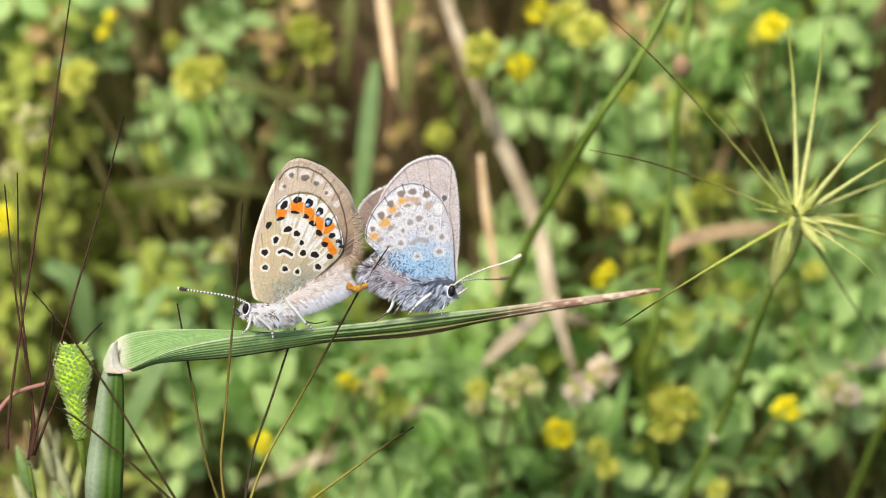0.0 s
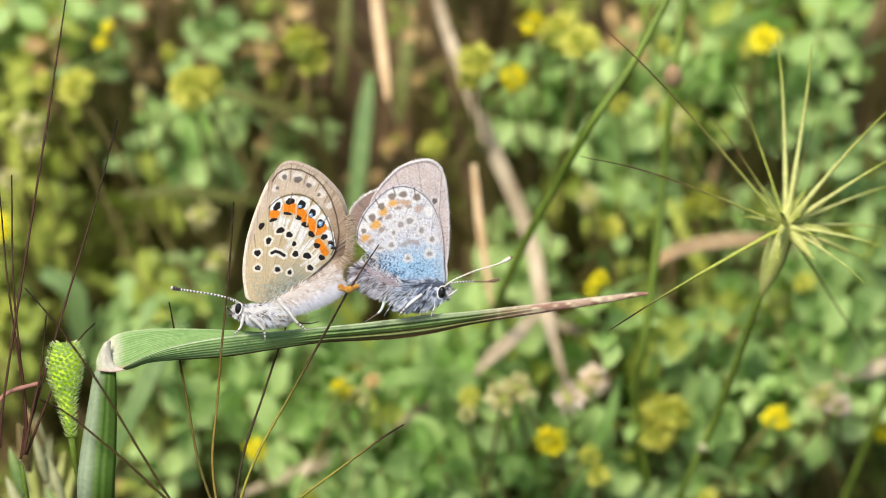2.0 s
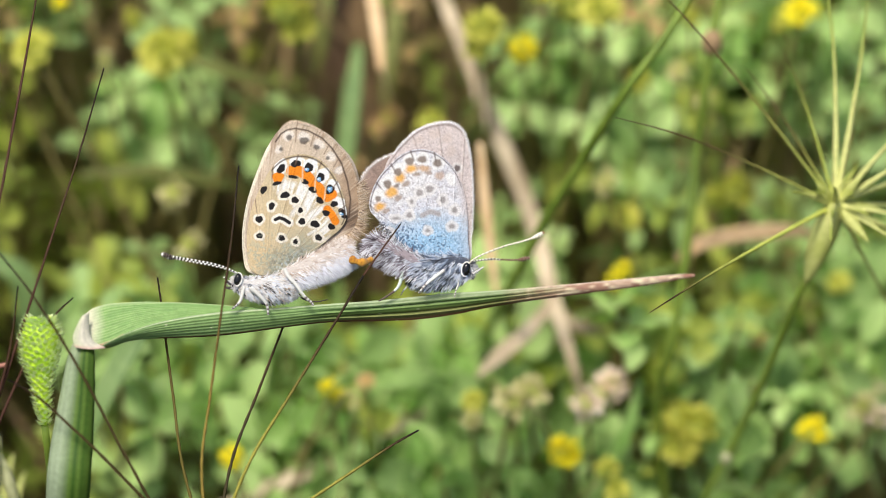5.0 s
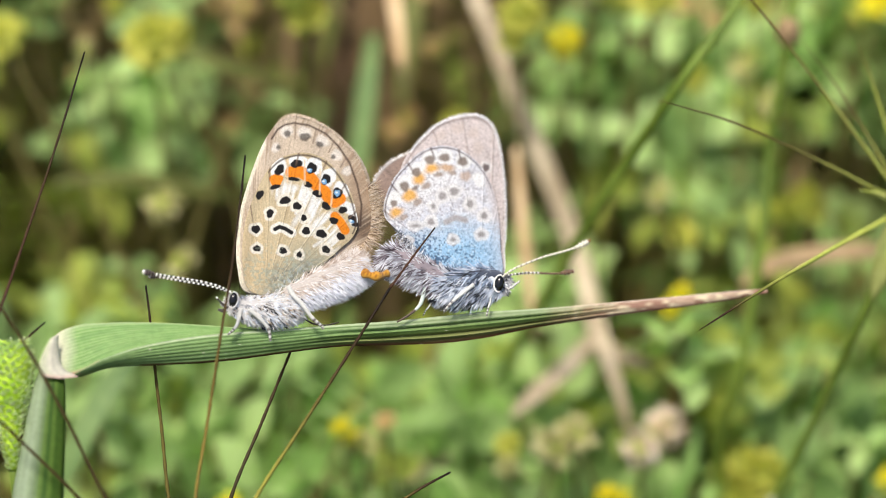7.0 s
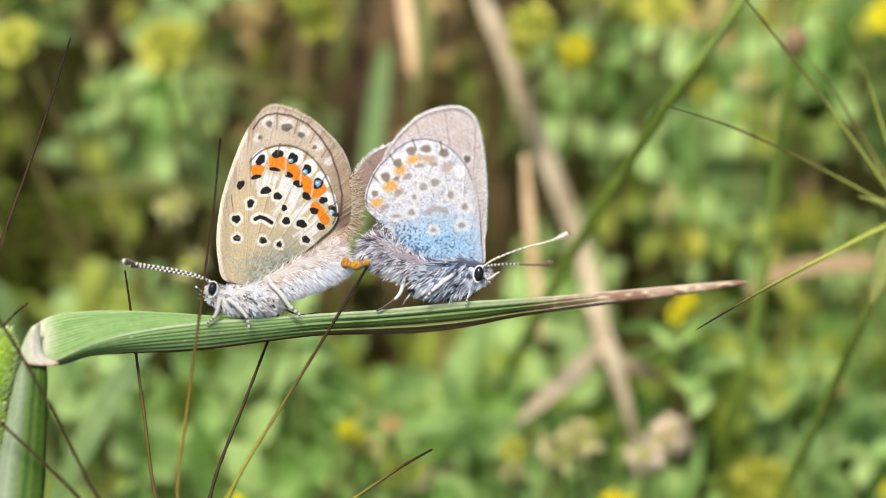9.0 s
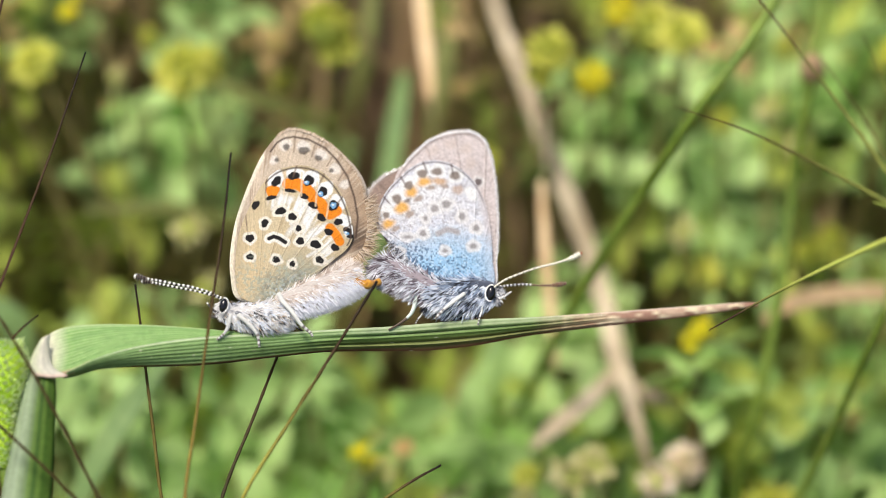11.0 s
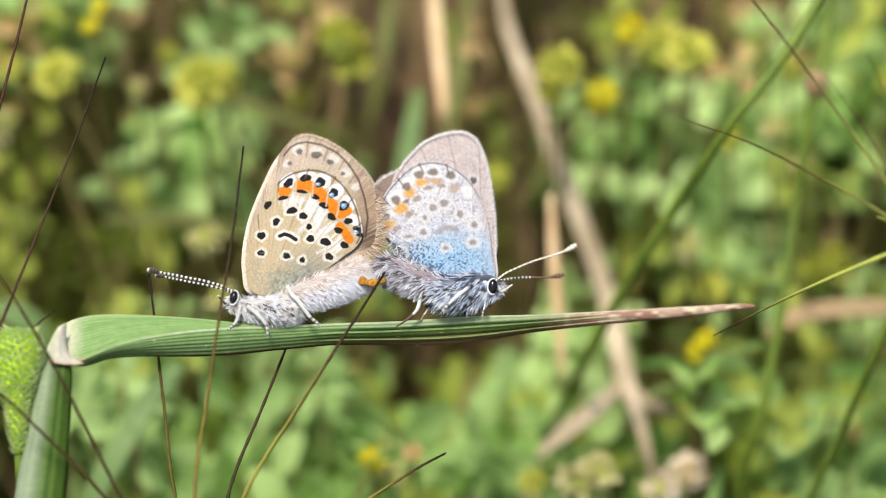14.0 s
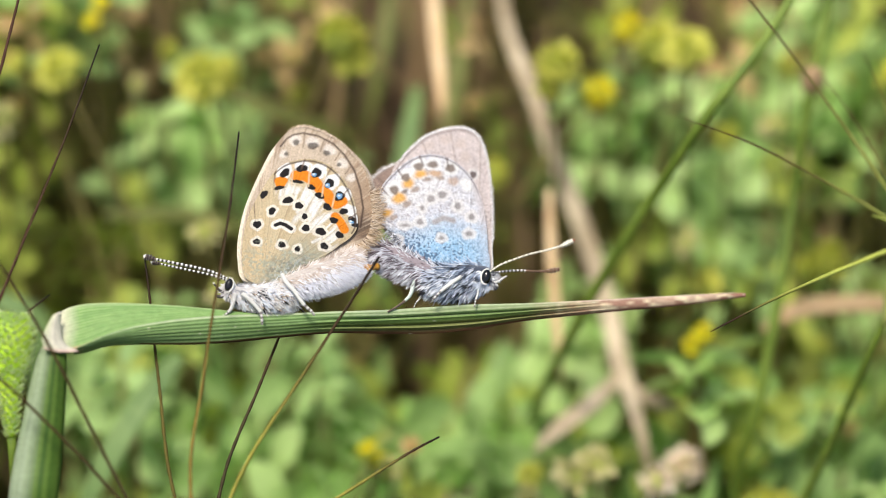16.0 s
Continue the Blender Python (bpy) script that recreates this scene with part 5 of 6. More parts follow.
def clover_proto(height, count, spread, drop, seed, leaves, label):
    """A clover plant: a wiry branching stem, a three-part leaf at the end of each branch."""
    r = random.Random(seed)
    o = new("clover_plant")
    sh = Shape()
    for k in range(count):
        a, d = r.uniform(0, 2 * math.pi), spread * math.sqrt(r.random())
        top = Vector((d * math.cos(a), d * math.sin(a), height - min(0.5 * height, drop) * r.random() ** 1.5))
        mid = Vector((top.x * 0.35 + r.uniform(-1, 1) * 0.003, top.y * 0.35, top.z * 0.55))
        sh.tube(spline([Vector((0, 0, -0.003)), mid, top], 5), 0.00026, 5)
        lf = child("leaf", r.choice(leaves), o)
        face = Euler((radians(r.uniform(0, 65)), radians(r.uniform(-32, 32)), radians(r.uniform(-80, 80)))).to_matrix().to_4x4() @ Matrix.Rotation(r.uniform(0, 6.3), 4, "Z") @ Matrix.Scale(r.uniform(0.8, 1.2), 4)
        lf.matrix_local = Matrix.Translation(top) @ face
    child("branching_stem", sh.mesh("branching_stem", CLOVER_STEM), o)
    return tagged(o, label, "clover", "clover plants")


L = LEAVES
KINDS = {"sprig": (5, 0.0036, 0.005, L["large"], "young clover plant with few large green leaves"),
         "blue": (7, 0.0052, 0.010, L["blue"], "clover plant with bluish-green three-part leaves"),
         "fresh": (7, 0.0052, 0.010, L["fresh"], "clover plant with fresh bright green three-part leaves"),
         "mid": (11, 0.0075, 0.018, L["mid"] + L["mid"] + L["blue"][2:] + L["dull"], "clover plant with three-part green leaves on wiry stems"),
         "low": (12, 0.0090, 0.022, L["mid"][:1] + L["dull"] + L["dry"][:1], "shaded clover plant with small dull green leaves"),
         "lime": (8, 0.0060, 0.012, L["lime"] + L["mid"][:1], "clover plant with yellowish-green leaves"),
         "dry": (7, 0.0065, 0.015, L["dry"] + L["lime"][:1] + L["mid"][2:], "clover plant with browning leaves among green ones")}
PROTOS = {k: [(h, clover_proto(h, n, s, d, 100 + 7 * i, lv, label)) for i, h in enumerate((0.022, 0.036, 0.05, 0.066, 0.085))] for k, (n, s, d, lv, label) in KINDS.items()}
USED = set()


def sow(kind, x, y, far, turn):
    """Plants a clover whose top reaches a place in the meadow."""
    p = Q(x, y, far)
    if p.z < 0.008:
        return
    h, proto = min(PROTOS[kind], key=lambda q: abs(q[0] - p.z))
    m = Matrix.Translation((p.x, p.y, 0)) @ Matrix.Rotation(turn, 4, "Z") @ Matrix.Diagonal((1, 1, max(p.z, 0.014) * 1.04 / h, 1))
    if proto.name in USED:
        copy_thing(proto, m)
    else:
        proto.matrix_world = m
        USED.add(proto.name)


# bare hollows between the plants: places on the wide sheet and their radius
HOLLOWS = ((190, 560, 65), (455, 612, 62), (225, 612, 75), (425, 240, 85), (392, 205, 52), (380, 290, 45), (400, 330, 60), (30, 120, 45), (360, 60, 35), (740, 50, 60), (600, 60, 45), (575, 150, 60), (640, 120, 60), (820, 260, 70), (970, 215, 45), (1270, 645, 50), (1380, 115, 35), (1505, 150, 75), (1545, 70, 50),
           (1140, 640, 35), (1230, 825, 50), (1165, 860, 40), (1470, 800, 70), (1090, 760, 35), (900, 835, 35), (785, 845, 28), (705, 695, 40), (440, 500, 60), (235, 335, 55), (150, 345, 45), (500, 290, 60), (650, 230, 50), (740, 330, 90), (310, 572, 45), (690, 600, 32), (765, 605, 35))


def bare(x, y, k=1.0):
    return any(math.hypot(x - a, y - b) < c * k for a, b, c in HOLLOWS)


def scatter_clover():
    r = random.Random(7)
    # the shaded undergrowth, with gaps that show the soil
    for far0, far1, step, keep in ((0.378, 0.396, 105, 0.62), (0.404, 0.44, 230, 0.4)):
        for yy in range(-230, 1130, step):
            for xx in range(-300, 1860, step):
                x, y = xx + r.uniform(-0.5, 0.5) * step, yy + r.uniform(-0.5, 0.5) * step
                clump = noise.noise((x / 190, y / 150, 4.0))
                if clump < (-0.1 if y < 560 else -0.3) or r.random() > keep or bare(x, y, 1.1):
                    continue
                kind = r.choice(("low", "dry", "lime", "mid", "dry") if x < 420 and y < 560 else ("low", "low", "mid", "low", "dry", "lime"))
                sow(kind, x, y, r.uniform(far0, far1), r.uniform(-0.6, 0.6))
    # clumps that stand forward
    for kind, far, places in (
            ("blue", 0.372, ((320, 190), (325, 255), (272, 268), (425, 55), (550, 235), (925, 165), (965, 85), (1005, 150), (1040, 130), (1105, 225), (1125, 275), (1100, 350), (1130, 425), (1235, 205), (1300, 105), (1245, 125), (1475, 60),
                             (1420, 130), (1480, 255), (1500, 320), (1540, 375), (1190, 610), (1225, 655), (1240, 690), (1520, 560), (1430, 745), (1290, 815), (1000, 645))),
            ("blue", 0.368, ((960, 690), (900, 790), (985, 850), (935, 835), (780, 780), (645, 745), (595, 735), (545, 820), (300, 680), (395, 660), (280, 730), (340, 770), (455, 640), (335, 590), (50, 60), (190, 20), (1060, 590), (1540, 480), (1420, 610))),
            ("fresh", 0.364, ((620, 790), (760, 700), (800, 740), (870, 840), (950, 800), (1000, 790), (1090, 790), (1110, 720), (1060, 740), (560, 860), (820, 860), (1040, 890), (760, 880), (1160, 590), (1090, 560), (520, 730), (600, 700), (360, 700), (300, 760))),
            ("fresh", 0.367, ((335, 200), (100, 30), (60, 45), (690, 815), (740, 835), (700, 860), (650, 850), (850, 780), (910, 770), (820, 700), (1050, 810), (1075, 840), (1030, 860), (1340, 590), (1380, 600), (1110, 500), (1130, 560), (930, 180), (960, 340), (925, 380), (580, 640), (640, 630), (1270, 290), (1400, 60), (1340, 60), (460, 700), (420, 720), (870, 640))),
            ("fresh", 0.364, ((1180, 640), (1350, 560), (1420, 560), (1350, 640), (1420, 700), (1380, 780), (1500, 620), (1540, 700), (1210, 680), (1130, 760), (1150, 800), (1390, 560))),
            ("lime", 0.368, ((1160, 560), (1320, 540), (1450, 640), (1400, 660), (1540, 760), (1510, 740), (1300, 850), (1240, 500), (1160, 700), (880, 720), (800, 690), (720, 660), (440, 740), (480, 690))),
            ("blue", 0.368, ((1450, 590), (1480, 540), (1460, 760), (1350, 850), (1400, 860), (1290, 800), (1180, 660), (350, 640), (420, 650), (260, 660), (290, 620), (510, 650))),
            ("mid", 0.378, ((180, 90), (500, 40), (210, 230), (260, 330), (280, 430), (330, 470), (210, 460), (480, 620), (520, 680), (560, 760), (1060, 420), (1180, 280), (1160, 340), (1340, 270), (1300, 420), (1400, 480), (1480, 430), (1340, 700), (1330, 870), (1430, 850), (1010, 740), (850, 180), (900, 230), (1540, 640), (640, 560), (240, 620), (400, 870), (480, 860), (300, 850), (720, 760), (1280, 540))),
            ("lime", 0.374, ((40, 150), (20, 190), (60, 230), (150, 150), (110, 130), (190, 420), (230, 440), (160, 480), (230, 500), (20, 330), (90, 280), (330, 340), (60, 430), (1180, 480), (1215, 440), (1190, 330), (1540, 850), (1270, 870), (860, 680), (1050, 320), (1440, 470), (1120, 640), (430, 800), (390, 820))),
            ("dry", 0.378, ((180, 180), (120, 200), (140, 320), (190, 350), (210, 390), (250, 170), (90, 390), (480, 100), (700, 240), (1180, 160), (1225, 195), (1140, 70), (1120, 520), (1480, 700), (880, 700), (430, 480), (460, 420), (1330, 650), (1260, 760), (750, 140)))):
        for i, (x, y) in enumerate(places):
            if (kind == "dry" or not (890 < x < 1160 and 470 < y < 670)) and not bare(x, y, 0.6):
                sow(kind, x, y, far + 0.003 * (i % 3), i * 0.7)
    for yy in range(650, 930, 62):
        for xx in range(580, 1200, 78):
            x, y = xx + r.uniform(-30, 30), yy + r.uniform(-24, 24)
            if not bare(x, y, 0.9) and r.random() < 0.75 and not (880 < x and y < 700):
                sow(r.choice(("fresh", "blue", "lime", "blue", "fresh")), x, y, r.uniform(0.363, 0.371), r.uniform(-0.6, 0.6))
    sow("sprig", 1108, 552, 0.348, 2.2)
    sow("sprig", 1160, 600, 0.356, 1.5)
    for i, (x, y) in enumerate(((800, 800), (850, 850), (900, 880), (830, 890), (940, 890), (690, 820), (745, 850), (640, 865), (850, 790), (815, 725), (980, 850), (935, 840), (1065, 805), (1078, 845), (1030, 875), (560, 810), (885, 745), (780, 785), (1290, 825), (1240, 690), (1195, 625), (1340, 590), (1430, 745), (1520, 560), (1400, 605), (600, 735), (650, 750),
                                (400, 665), (300, 690), (340, 765), (880, 870), (820, 880), (1130, 690), (1000, 730), (1260, 770), (730, 660), (1500, 640))):
        sow("fresh" if i < 5 else ("fresh", "blue", "fresh")[i % 3], x, y, (0.353 if i < 5 else 0.358) + 0.002 * (i % 3), i * 0.9)
    for x, y in ((60, 560), (330, 540), (30, 480), (250, 800), (60, 640)):
        sow("lime", x, y, r.uniform(0.368, 0.378), r.uniform(-0.6, 0.6))
    for i, (x, y) in enumerate(((1135, 640), (1195, 600), (1215, 665), (1110, 705), (1170, 690))):
        sow(("fresh", "lime")[i % 2], x, y, 0.356 + 0.002 * (i % 2), i * 1.1)
    for x, y in ((1240, 30), (1290, 20), (1380, 20), (1320, 90), (1450, 20), (1200, 130), (1130, 130), (1170, 230), (1300, 170), (1260, 240), (1360, 180), (1440, 300), (1540, 300), (1560, 420), (1150, 390), (1230, 400), (1330, 330), (1080, 280)):
        sow(r.choice(("blue", "fresh", "lime")), x, y, r.uniform(0.368, 0.378), r.uniform(-0.6, 0.6))
    for k, rows in PROTOS.items():
        for i, (h, proto) in enumerate(rows):
            if proto.name not in USED:
                proto.matrix_world = Matrix.Translation((-0.13 + 0.02 * i, 0.16 + h, 0))


scatter_clover()


# ------------------------------------------------------------------ blooms
def bloom_proto(name, mat, size, petals, seed, label, category, group, slim=0.55):
    """A flower head of many small keeled petals on a thin stem; origin at the head."""
    r = random.Random(seed)
    o = new(name)
    sh = Shape()
    for k in range(petals):
        z = 1 - 1.7 * (k + 0.5) / petals
        a = k * 2.4
        w = Vector((math.sqrt(max(0, 1 - z * z)) * math.cos(a), math.sqrt(max(0, 1 - z * z)) * math.sin(a), z))
        up = w.orthogonal().normalized()
        leaflet(sh, w * size * 0.25, w, up, size * r.uniform(0.7, 1.0) * slim * 1.4)
    child("petals", sh.mesh("petals", mat), o)
    child("calyx", Shape().ball((0, 0, -size * 0.2), (size * 0.45, size * 0.45, size * 0.4)).mesh("calyx", LEAF_C), o)
    return tagged(o, label, category, group)


def plant_bloom(proto, places):
    for i, (x, y, far, s) in enumerate(places):
        p = Q(x, y, far)
        m = Matrix.Translation(p) @ Euler((radians(40 + 20 * math.sin(i * 3)), radians(20 * math.cos(i * 5)), i)).to_matrix().to_4x4() @ Matrix.Scale(s, 4)
        if i == 0:
            o = proto
            o.matrix_world = m
        else:
            o = copy_thing(proto, m)
        inv = m.inverted()
        pts = spline([inv @ p, inv @ Vector((p.x + 0.001, p.y + 0.003, p.z * 0.6)), inv @ Vector((p.x - 0.001, p.y + 0.005, -0.002))], 5)
        st = new("stem", Shape().tube(pts, 0.0002 / s, 5).mesh("stem", CLOVER_STEM))
        st.parent = o


plant_bloom(bloom_proto("yellow_flower", YELLOW, 0.0018, 30, 1, "small bright yellow clover flower on a thin stem", "flower", "yellow flowers", 0.62),
            ((920, 118, 0.356, 1.0), (951, 22, 0.354, 1.0), (988, 766, 0.348, 1.1), (1389, 726, 0.351, 1.0), (1368, 48, 0.356, 1.0), (3, 390, 0.360, 1.0), (465, 784, 0.350, 0.8), (1076, 476, 0.346, 0.6), (1060, 495, 0.347, 0.55),
             (615, 676, 0.348, 0.8), (182, 60, 0.360, 0.45), (195, 30, 0.360, 0.45), (1585, 740, 0.364, 0.9), (700, 1010, 0.364, 0.9), (1150, -150, 0.36, 0.9)))
plant_bloom(bloom_proto("cream_flower", CREAM, 0.0021, 22, 2, "faded cream clover flower head", "flower", "cream flowers"),
            ((1022, 692, 0.346, 1.0), (1050, 672, 0.352, 1.1), (1072, 655, 0.352, 1.0), (1500, 705, 0.352, 0.9)))
plant_bloom(bloom_proto("dried_flower", TAN, 0.0021, 22, 12, "dried tan clover flower head", "flower", "dried flowers"),
            ((482, 75, 0.366, 0.75), (715, 228, 0.366, 1.1), (695, 245, 0.366, 0.8), (472, 242, 0.370, 0.7), (672, 662, 0.348, 0.7), (1308, 572, 0.360, 0.8), (750, 122, 0.369, 0.7), (255, 172, 0.370, 0.6), (90, 172, 0.370, 0.8)))
plant_bloom(bloom_proto("seed_cluster", HOP, 0.0026, 44, 3, "yellow-green rounded hop clover seed head", "seed head", "seed heads", 0.42),
            ((1172, 705, 0.352, 1.15), (1205, 722, 0.352, 1.15), (1180, 752, 0.353, 1.0), (1005, 40, 0.358, 1.3), (1040, 55, 0.352, 1.0), (345, 140, 0.356, 1.15), (375, 128, 0.357, 0.9), (852, 88, 0.352, 1.0), (842, 120, 0.353, 0.7), (545, 60, 0.358, 1.2), (560, 90, 0.359, 0.9), (140, 138, 0.358, 1.0),
             (1330, 795, 0.364, 1.2), (1345, 825, 0.364, 0.9), (1270, 335, 0.358, 1.0), (1240, 350, 0.360, 0.7), (1092, 385, 0.358, 0.7)))
plant_bloom(bloom_proto("seed_cluster", HOP, 0.0026, 36, 9, "small yellow-green hop clover seed head", "seed head", "seed heads", 0.42),
            ((775, 240, 0.360, 0.9), (495, 125, 0.370, 0.7), (305, 75, 0.370, 0.7), (1060, 795, 0.348, 0.8), (1075, 830, 0.348, 0.8), (845, 690, 0.350, 0.8), (1340, 60, 0.358, 0.8), (1110, 165, 0.358, 0.8), (1190, 60, 0.356, 0.7), (1265, 465, 0.358, 0.7), (1440, 480, 0.360, 0.8), (1270, 870, 0.354, 0.8), (80, 128, 0.360, 0.7), (1150, 720, 0.353, 0.7), (560, 880, 0.354, 0.9)))
plant_bloom(bloom_proto("flower_bud", PALE_BUD, 0.0019, 18, 4, "pale yellowish clover bud cluster", "flower bud", "flower buds"),
            ((365, 365, 0.354, 1.1), (395, 442, 0.356, 0.9), (60, 215, 0.358, 1.2), (645, 692, 0.350, 0.8), (905, 690, 0.346, 1.2), (930, 675, 0.346, 1.1), (1055, 330, 0.354, 0.85), (1475, 685, 0.352, 1.0), (255, 150, 0.358, 0.6), (1182, 520, 0.358, 0.7), (20, 300, 0.357, 0.7), (1170, 150, 0.356, 0.7), (1215, 192, 0.356, 0.7), (840, 720, 0.348, 0.6)))


# ------------------------------------------------------------------ grass and litter
def build_litter():
    r = random.Random(19)
    sh = Shape()
    for _ in range(450):
        x, y, a = r.uniform(-0.14, 0.2), r.uniform(0.02, 0.34), r.uniform(0, 6.3)
        ln = r.uniform(0.008, 0.03)
        w = Vector((math.cos(a), math.sin(a), r.uniform(-0.1, 0.25))) * ln
        p = Vector((x, y, 0.0045 + 0.003 * r.random()))
        sh.sheet([[p - w * 0.5, p - w * 0.5 + Vector((0.0006, 0.0004, 0.0003))], [p, p + Vector((0.0008, 0.0005, 0.0003))], [p + w * 0.5, p + w * 0.5 + Vector((0.0003, 0.0002, 0))]])
    for _ in range(170):
        x, y = (r.uniform(-300, 1800), r.uniform(-250, 900)) if r.random() < 0.6 else (r.uniform(380, 900), r.uniform(-150, 420))
        p = Q(x, y, r.uniform(0.374, 0.425))
        lean = Vector((r.gauss(0, 0.25), r.gauss(0, 0.2), 1)) * r.uniform(0.02, 0.05)
        w = Vector((r.uniform(0.0002, 0.0008), 0, 0))
        low = Vector((p.x - lean.x * 0.6, p.y, 0.0))
        sh.sheet([[low - w, low + w], [p - w, p + w], [p + lean * 0.5 - w * 0.4, p + lean * 0.5 + w * 0.4]])
    tagged(new("dry_litter", sh.mesh("dry_litter", WITHERED)), "dry straw bits scattered on the soil", "litter", kind="stuff")
    for name, mat, count, near in (("meadow_grass", GRASS, 420, True), ("meadow_grass", GRASS_FAR, 15000, False)):
        sh = Shape()
        for _ in range(count):
            if near:
                x, y, h, w = r.uniform(-0.15, 0.22), r.uniform(0.06, 0.4), r.uniform(0.02, 0.06), r.uniform(0.0005, 0.0012)
            else:
                far, a = 0.2 + 5.2 * r.random() ** 1.8, r.uniform(0, 6.3)
                x, y, h, w = far * math.cos(a), 0.1 + far * math.sin(a), r.uniform(0.04, 0.12), r.uniform(0.0015, 0.004) * (0.6 + far)
                if far < 0.42:
                    h *= 0.6
                    if not (y < -0.12 or abs(x - 0.03) > 0.2):
                        continue
            lean = Vector((r.gauss(0, 0.35), r.gauss(0, 0.35), 1))
            side = Vector((math.cos(x * 99), math.sin(x * 99), 0)) * w
            p = Vector((x, y, -0.002))
            tip = p + lean * h + Vector((lean.x * h * 0.5, lean.y * h * 0.5, -0.1 * h))
            sh.sheet([[p - side, p + side], [p + lean * h * 0.5 - side * 0.8, p + lean * h * 0.5 + side * 0.8], [tip, tip + side * 0.1]])
        tagged(new(name, sh.mesh(name, mat)), "thin green meadow grass among the clover" if near else "green meadow grass spreading beyond the clover", "grass", kind="stuff")


build_litter()

# ------------------------------------------------------------------ lens focus and motion
cam.data.dof.use_dof = True
cam.data.dof.focus_object = FOCUS
cam.data.dof.aperture_fstop = 17.0

# The wind rocks the leaf and the pair: seconds, millimetres across, back and up, degrees about the three axes.
FEMALE_ROWS = [
    (0, 2.61, -1.24, 0.08, 7.61, 3.72, -1.01),
    (0.5, 2.44, -1.34, 0.11, 8.54, 4.11, -1.40),
    (1, 2.43, -1.32, 0.12, 8.30, 3.94, -1.02),
    (1.5, 2.45, -1.19, 0.15, 7.68, 3.47, -0.86),
    (2, 2.52, -1.12, 0.15, 7.62, 3.74, -0.74),
    (2.5, 2.68, -1.04, 0.15, 7.05, 3.67, -0.69),
    (3, 2.39, -0.96, 0.06, 7.23, 3.53, -0.61),
    (3.5, 2.29, -0.87, 0.03, 6.98, 4.01, -0.86),
    (4, 2.15, -0.79, 0.10, 7.26, 3.17, -1.12),
    (4.2, 2.38, -0.45, 0.11, 5.28, 3.15, -1.28),
    (6.5, 0.77, 0.06, 0.05, -0.05, 0.77, -0.39),
    (7, 0.75, 0.02, 0.20, -0.00, 0.67, -0.07),
    (7.5, -0.03, 0.11, 0.16, 0.45, 0.70, -0.54),
    (8, -0.39, 0.21, 0.13, 0.42, 0.68, -0.69),
    (8.5, -0.72, 0.28, 0.15, 1.26, 0.43, -0.45),
    (9, -1.05, 0.38, 0.19, 2.17, 0.44, -0.69),
    (11.5, -0.85, 0.52, -0.03, -1.72, 0.11, -3.99),
    (12, -1.38, 0.70, -0.12, -2.21, -0.26, -4.53),
    (12.5, -1.42, 0.82, -0.04, -6.28, -1.05, -7.55),
    (13, -0.43, 1.01, 0.04, -7.09, -1.02, -7.46),
    (13.5, -0.86, 0.99, -0.00, -7.26, -0.75, -7.83),
    (14, -1.05, 0.97, 0.01, -4.81, -1.15, -6.97),
    (14.5, -1.56, 1.00, 0.10, -4.88, -0.55, -7.25),
    (15, -1.33, 1.06, 0.11, -5.95, -0.52, -7.30),
    (15.5, -1.28, 1.04, 0.08, -6.38, -0.63, -7.33),
    (16, -1.50, 1.01, 0.07, -5.31, -0.72, -7.27),
]
MALE_ROWS = [
    (0, 2.84, -0.96, -0.33, 6.46, 3.26, 1.98),
    (0.5, 2.63, -0.99, -0.22, 7.20, 3.22, 1.27),
    (1, 2.68, -0.80, -0.26, 7.29, 3.17, 2.01),
    (1.5, 2.69, -0.74, -0.29, 6.84, 3.19, 2.26),
    (2, 2.66, -0.65, -0.26, 5.88, 3.07, 2.46),
    (2.5, 2.78, -0.61, -0.26, 5.84, 2.94, 2.98),
    (3, 2.59, -0.61, -0.29, 6.30, 2.88, 2.71),
    (3.5, 2.45, -0.65, -0.26, 6.51, 3.17, 2.23),
    (4, 2.35, -0.47, -0.27, 5.70, 2.56, 2.24),
    (4.2, 2.56, -0.28, -0.40, 4.82, 2.65, 2.13),
    (6.5, 0.79, -0.06, -0.13, 1.11, 0.88, 0.39),
    (7, 0.77, -0.00, 0.02, -0.01, 0.67, -0.08),
    (7.5, 0.01, 0.10, 0.06, 0.13, 0.86, -0.26),
    (8, -0.40, 0.30, 0.10, 1.20, 0.78, -0.29),
    (8.5, -0.69, 0.52, 0.21, 0.75, 0.21, -0.38),
    (9, -0.97, 0.31, 0.24, 1.17, 0.52, -0.13),
    (11.5, -0.72, 0.57, 0.18, -2.18, -1.14, -0.92),
    (12, -1.32, 0.41, 0.11, -1.71, -0.50, -1.95),
    (12.5, -1.30, 0.62, 0.22, -6.76, -3.47, -2.80),
    (13, -0.31, 0.51, 0.21, -5.19, -3.12, 0.55),
    (13.5, -0.59, 0.68, 0.28, -5.88, -5.91, 0.31),
    (14, -0.96, 0.62, 0.32, -1.68, -4.71, 1.33),
    (14.5, -1.49, 0.60, 0.46, -3.15, -3.37, -0.16),
    (15, -1.25, 0.82, 0.39, -4.21, -3.02, -1.14),
    (15.5, -1.20, 1.00, 0.38, -4.35, -2.69, -1.75),
    (16, -1.45, 1.00, 0.38, -4.49, -3.05, -1.52),
]
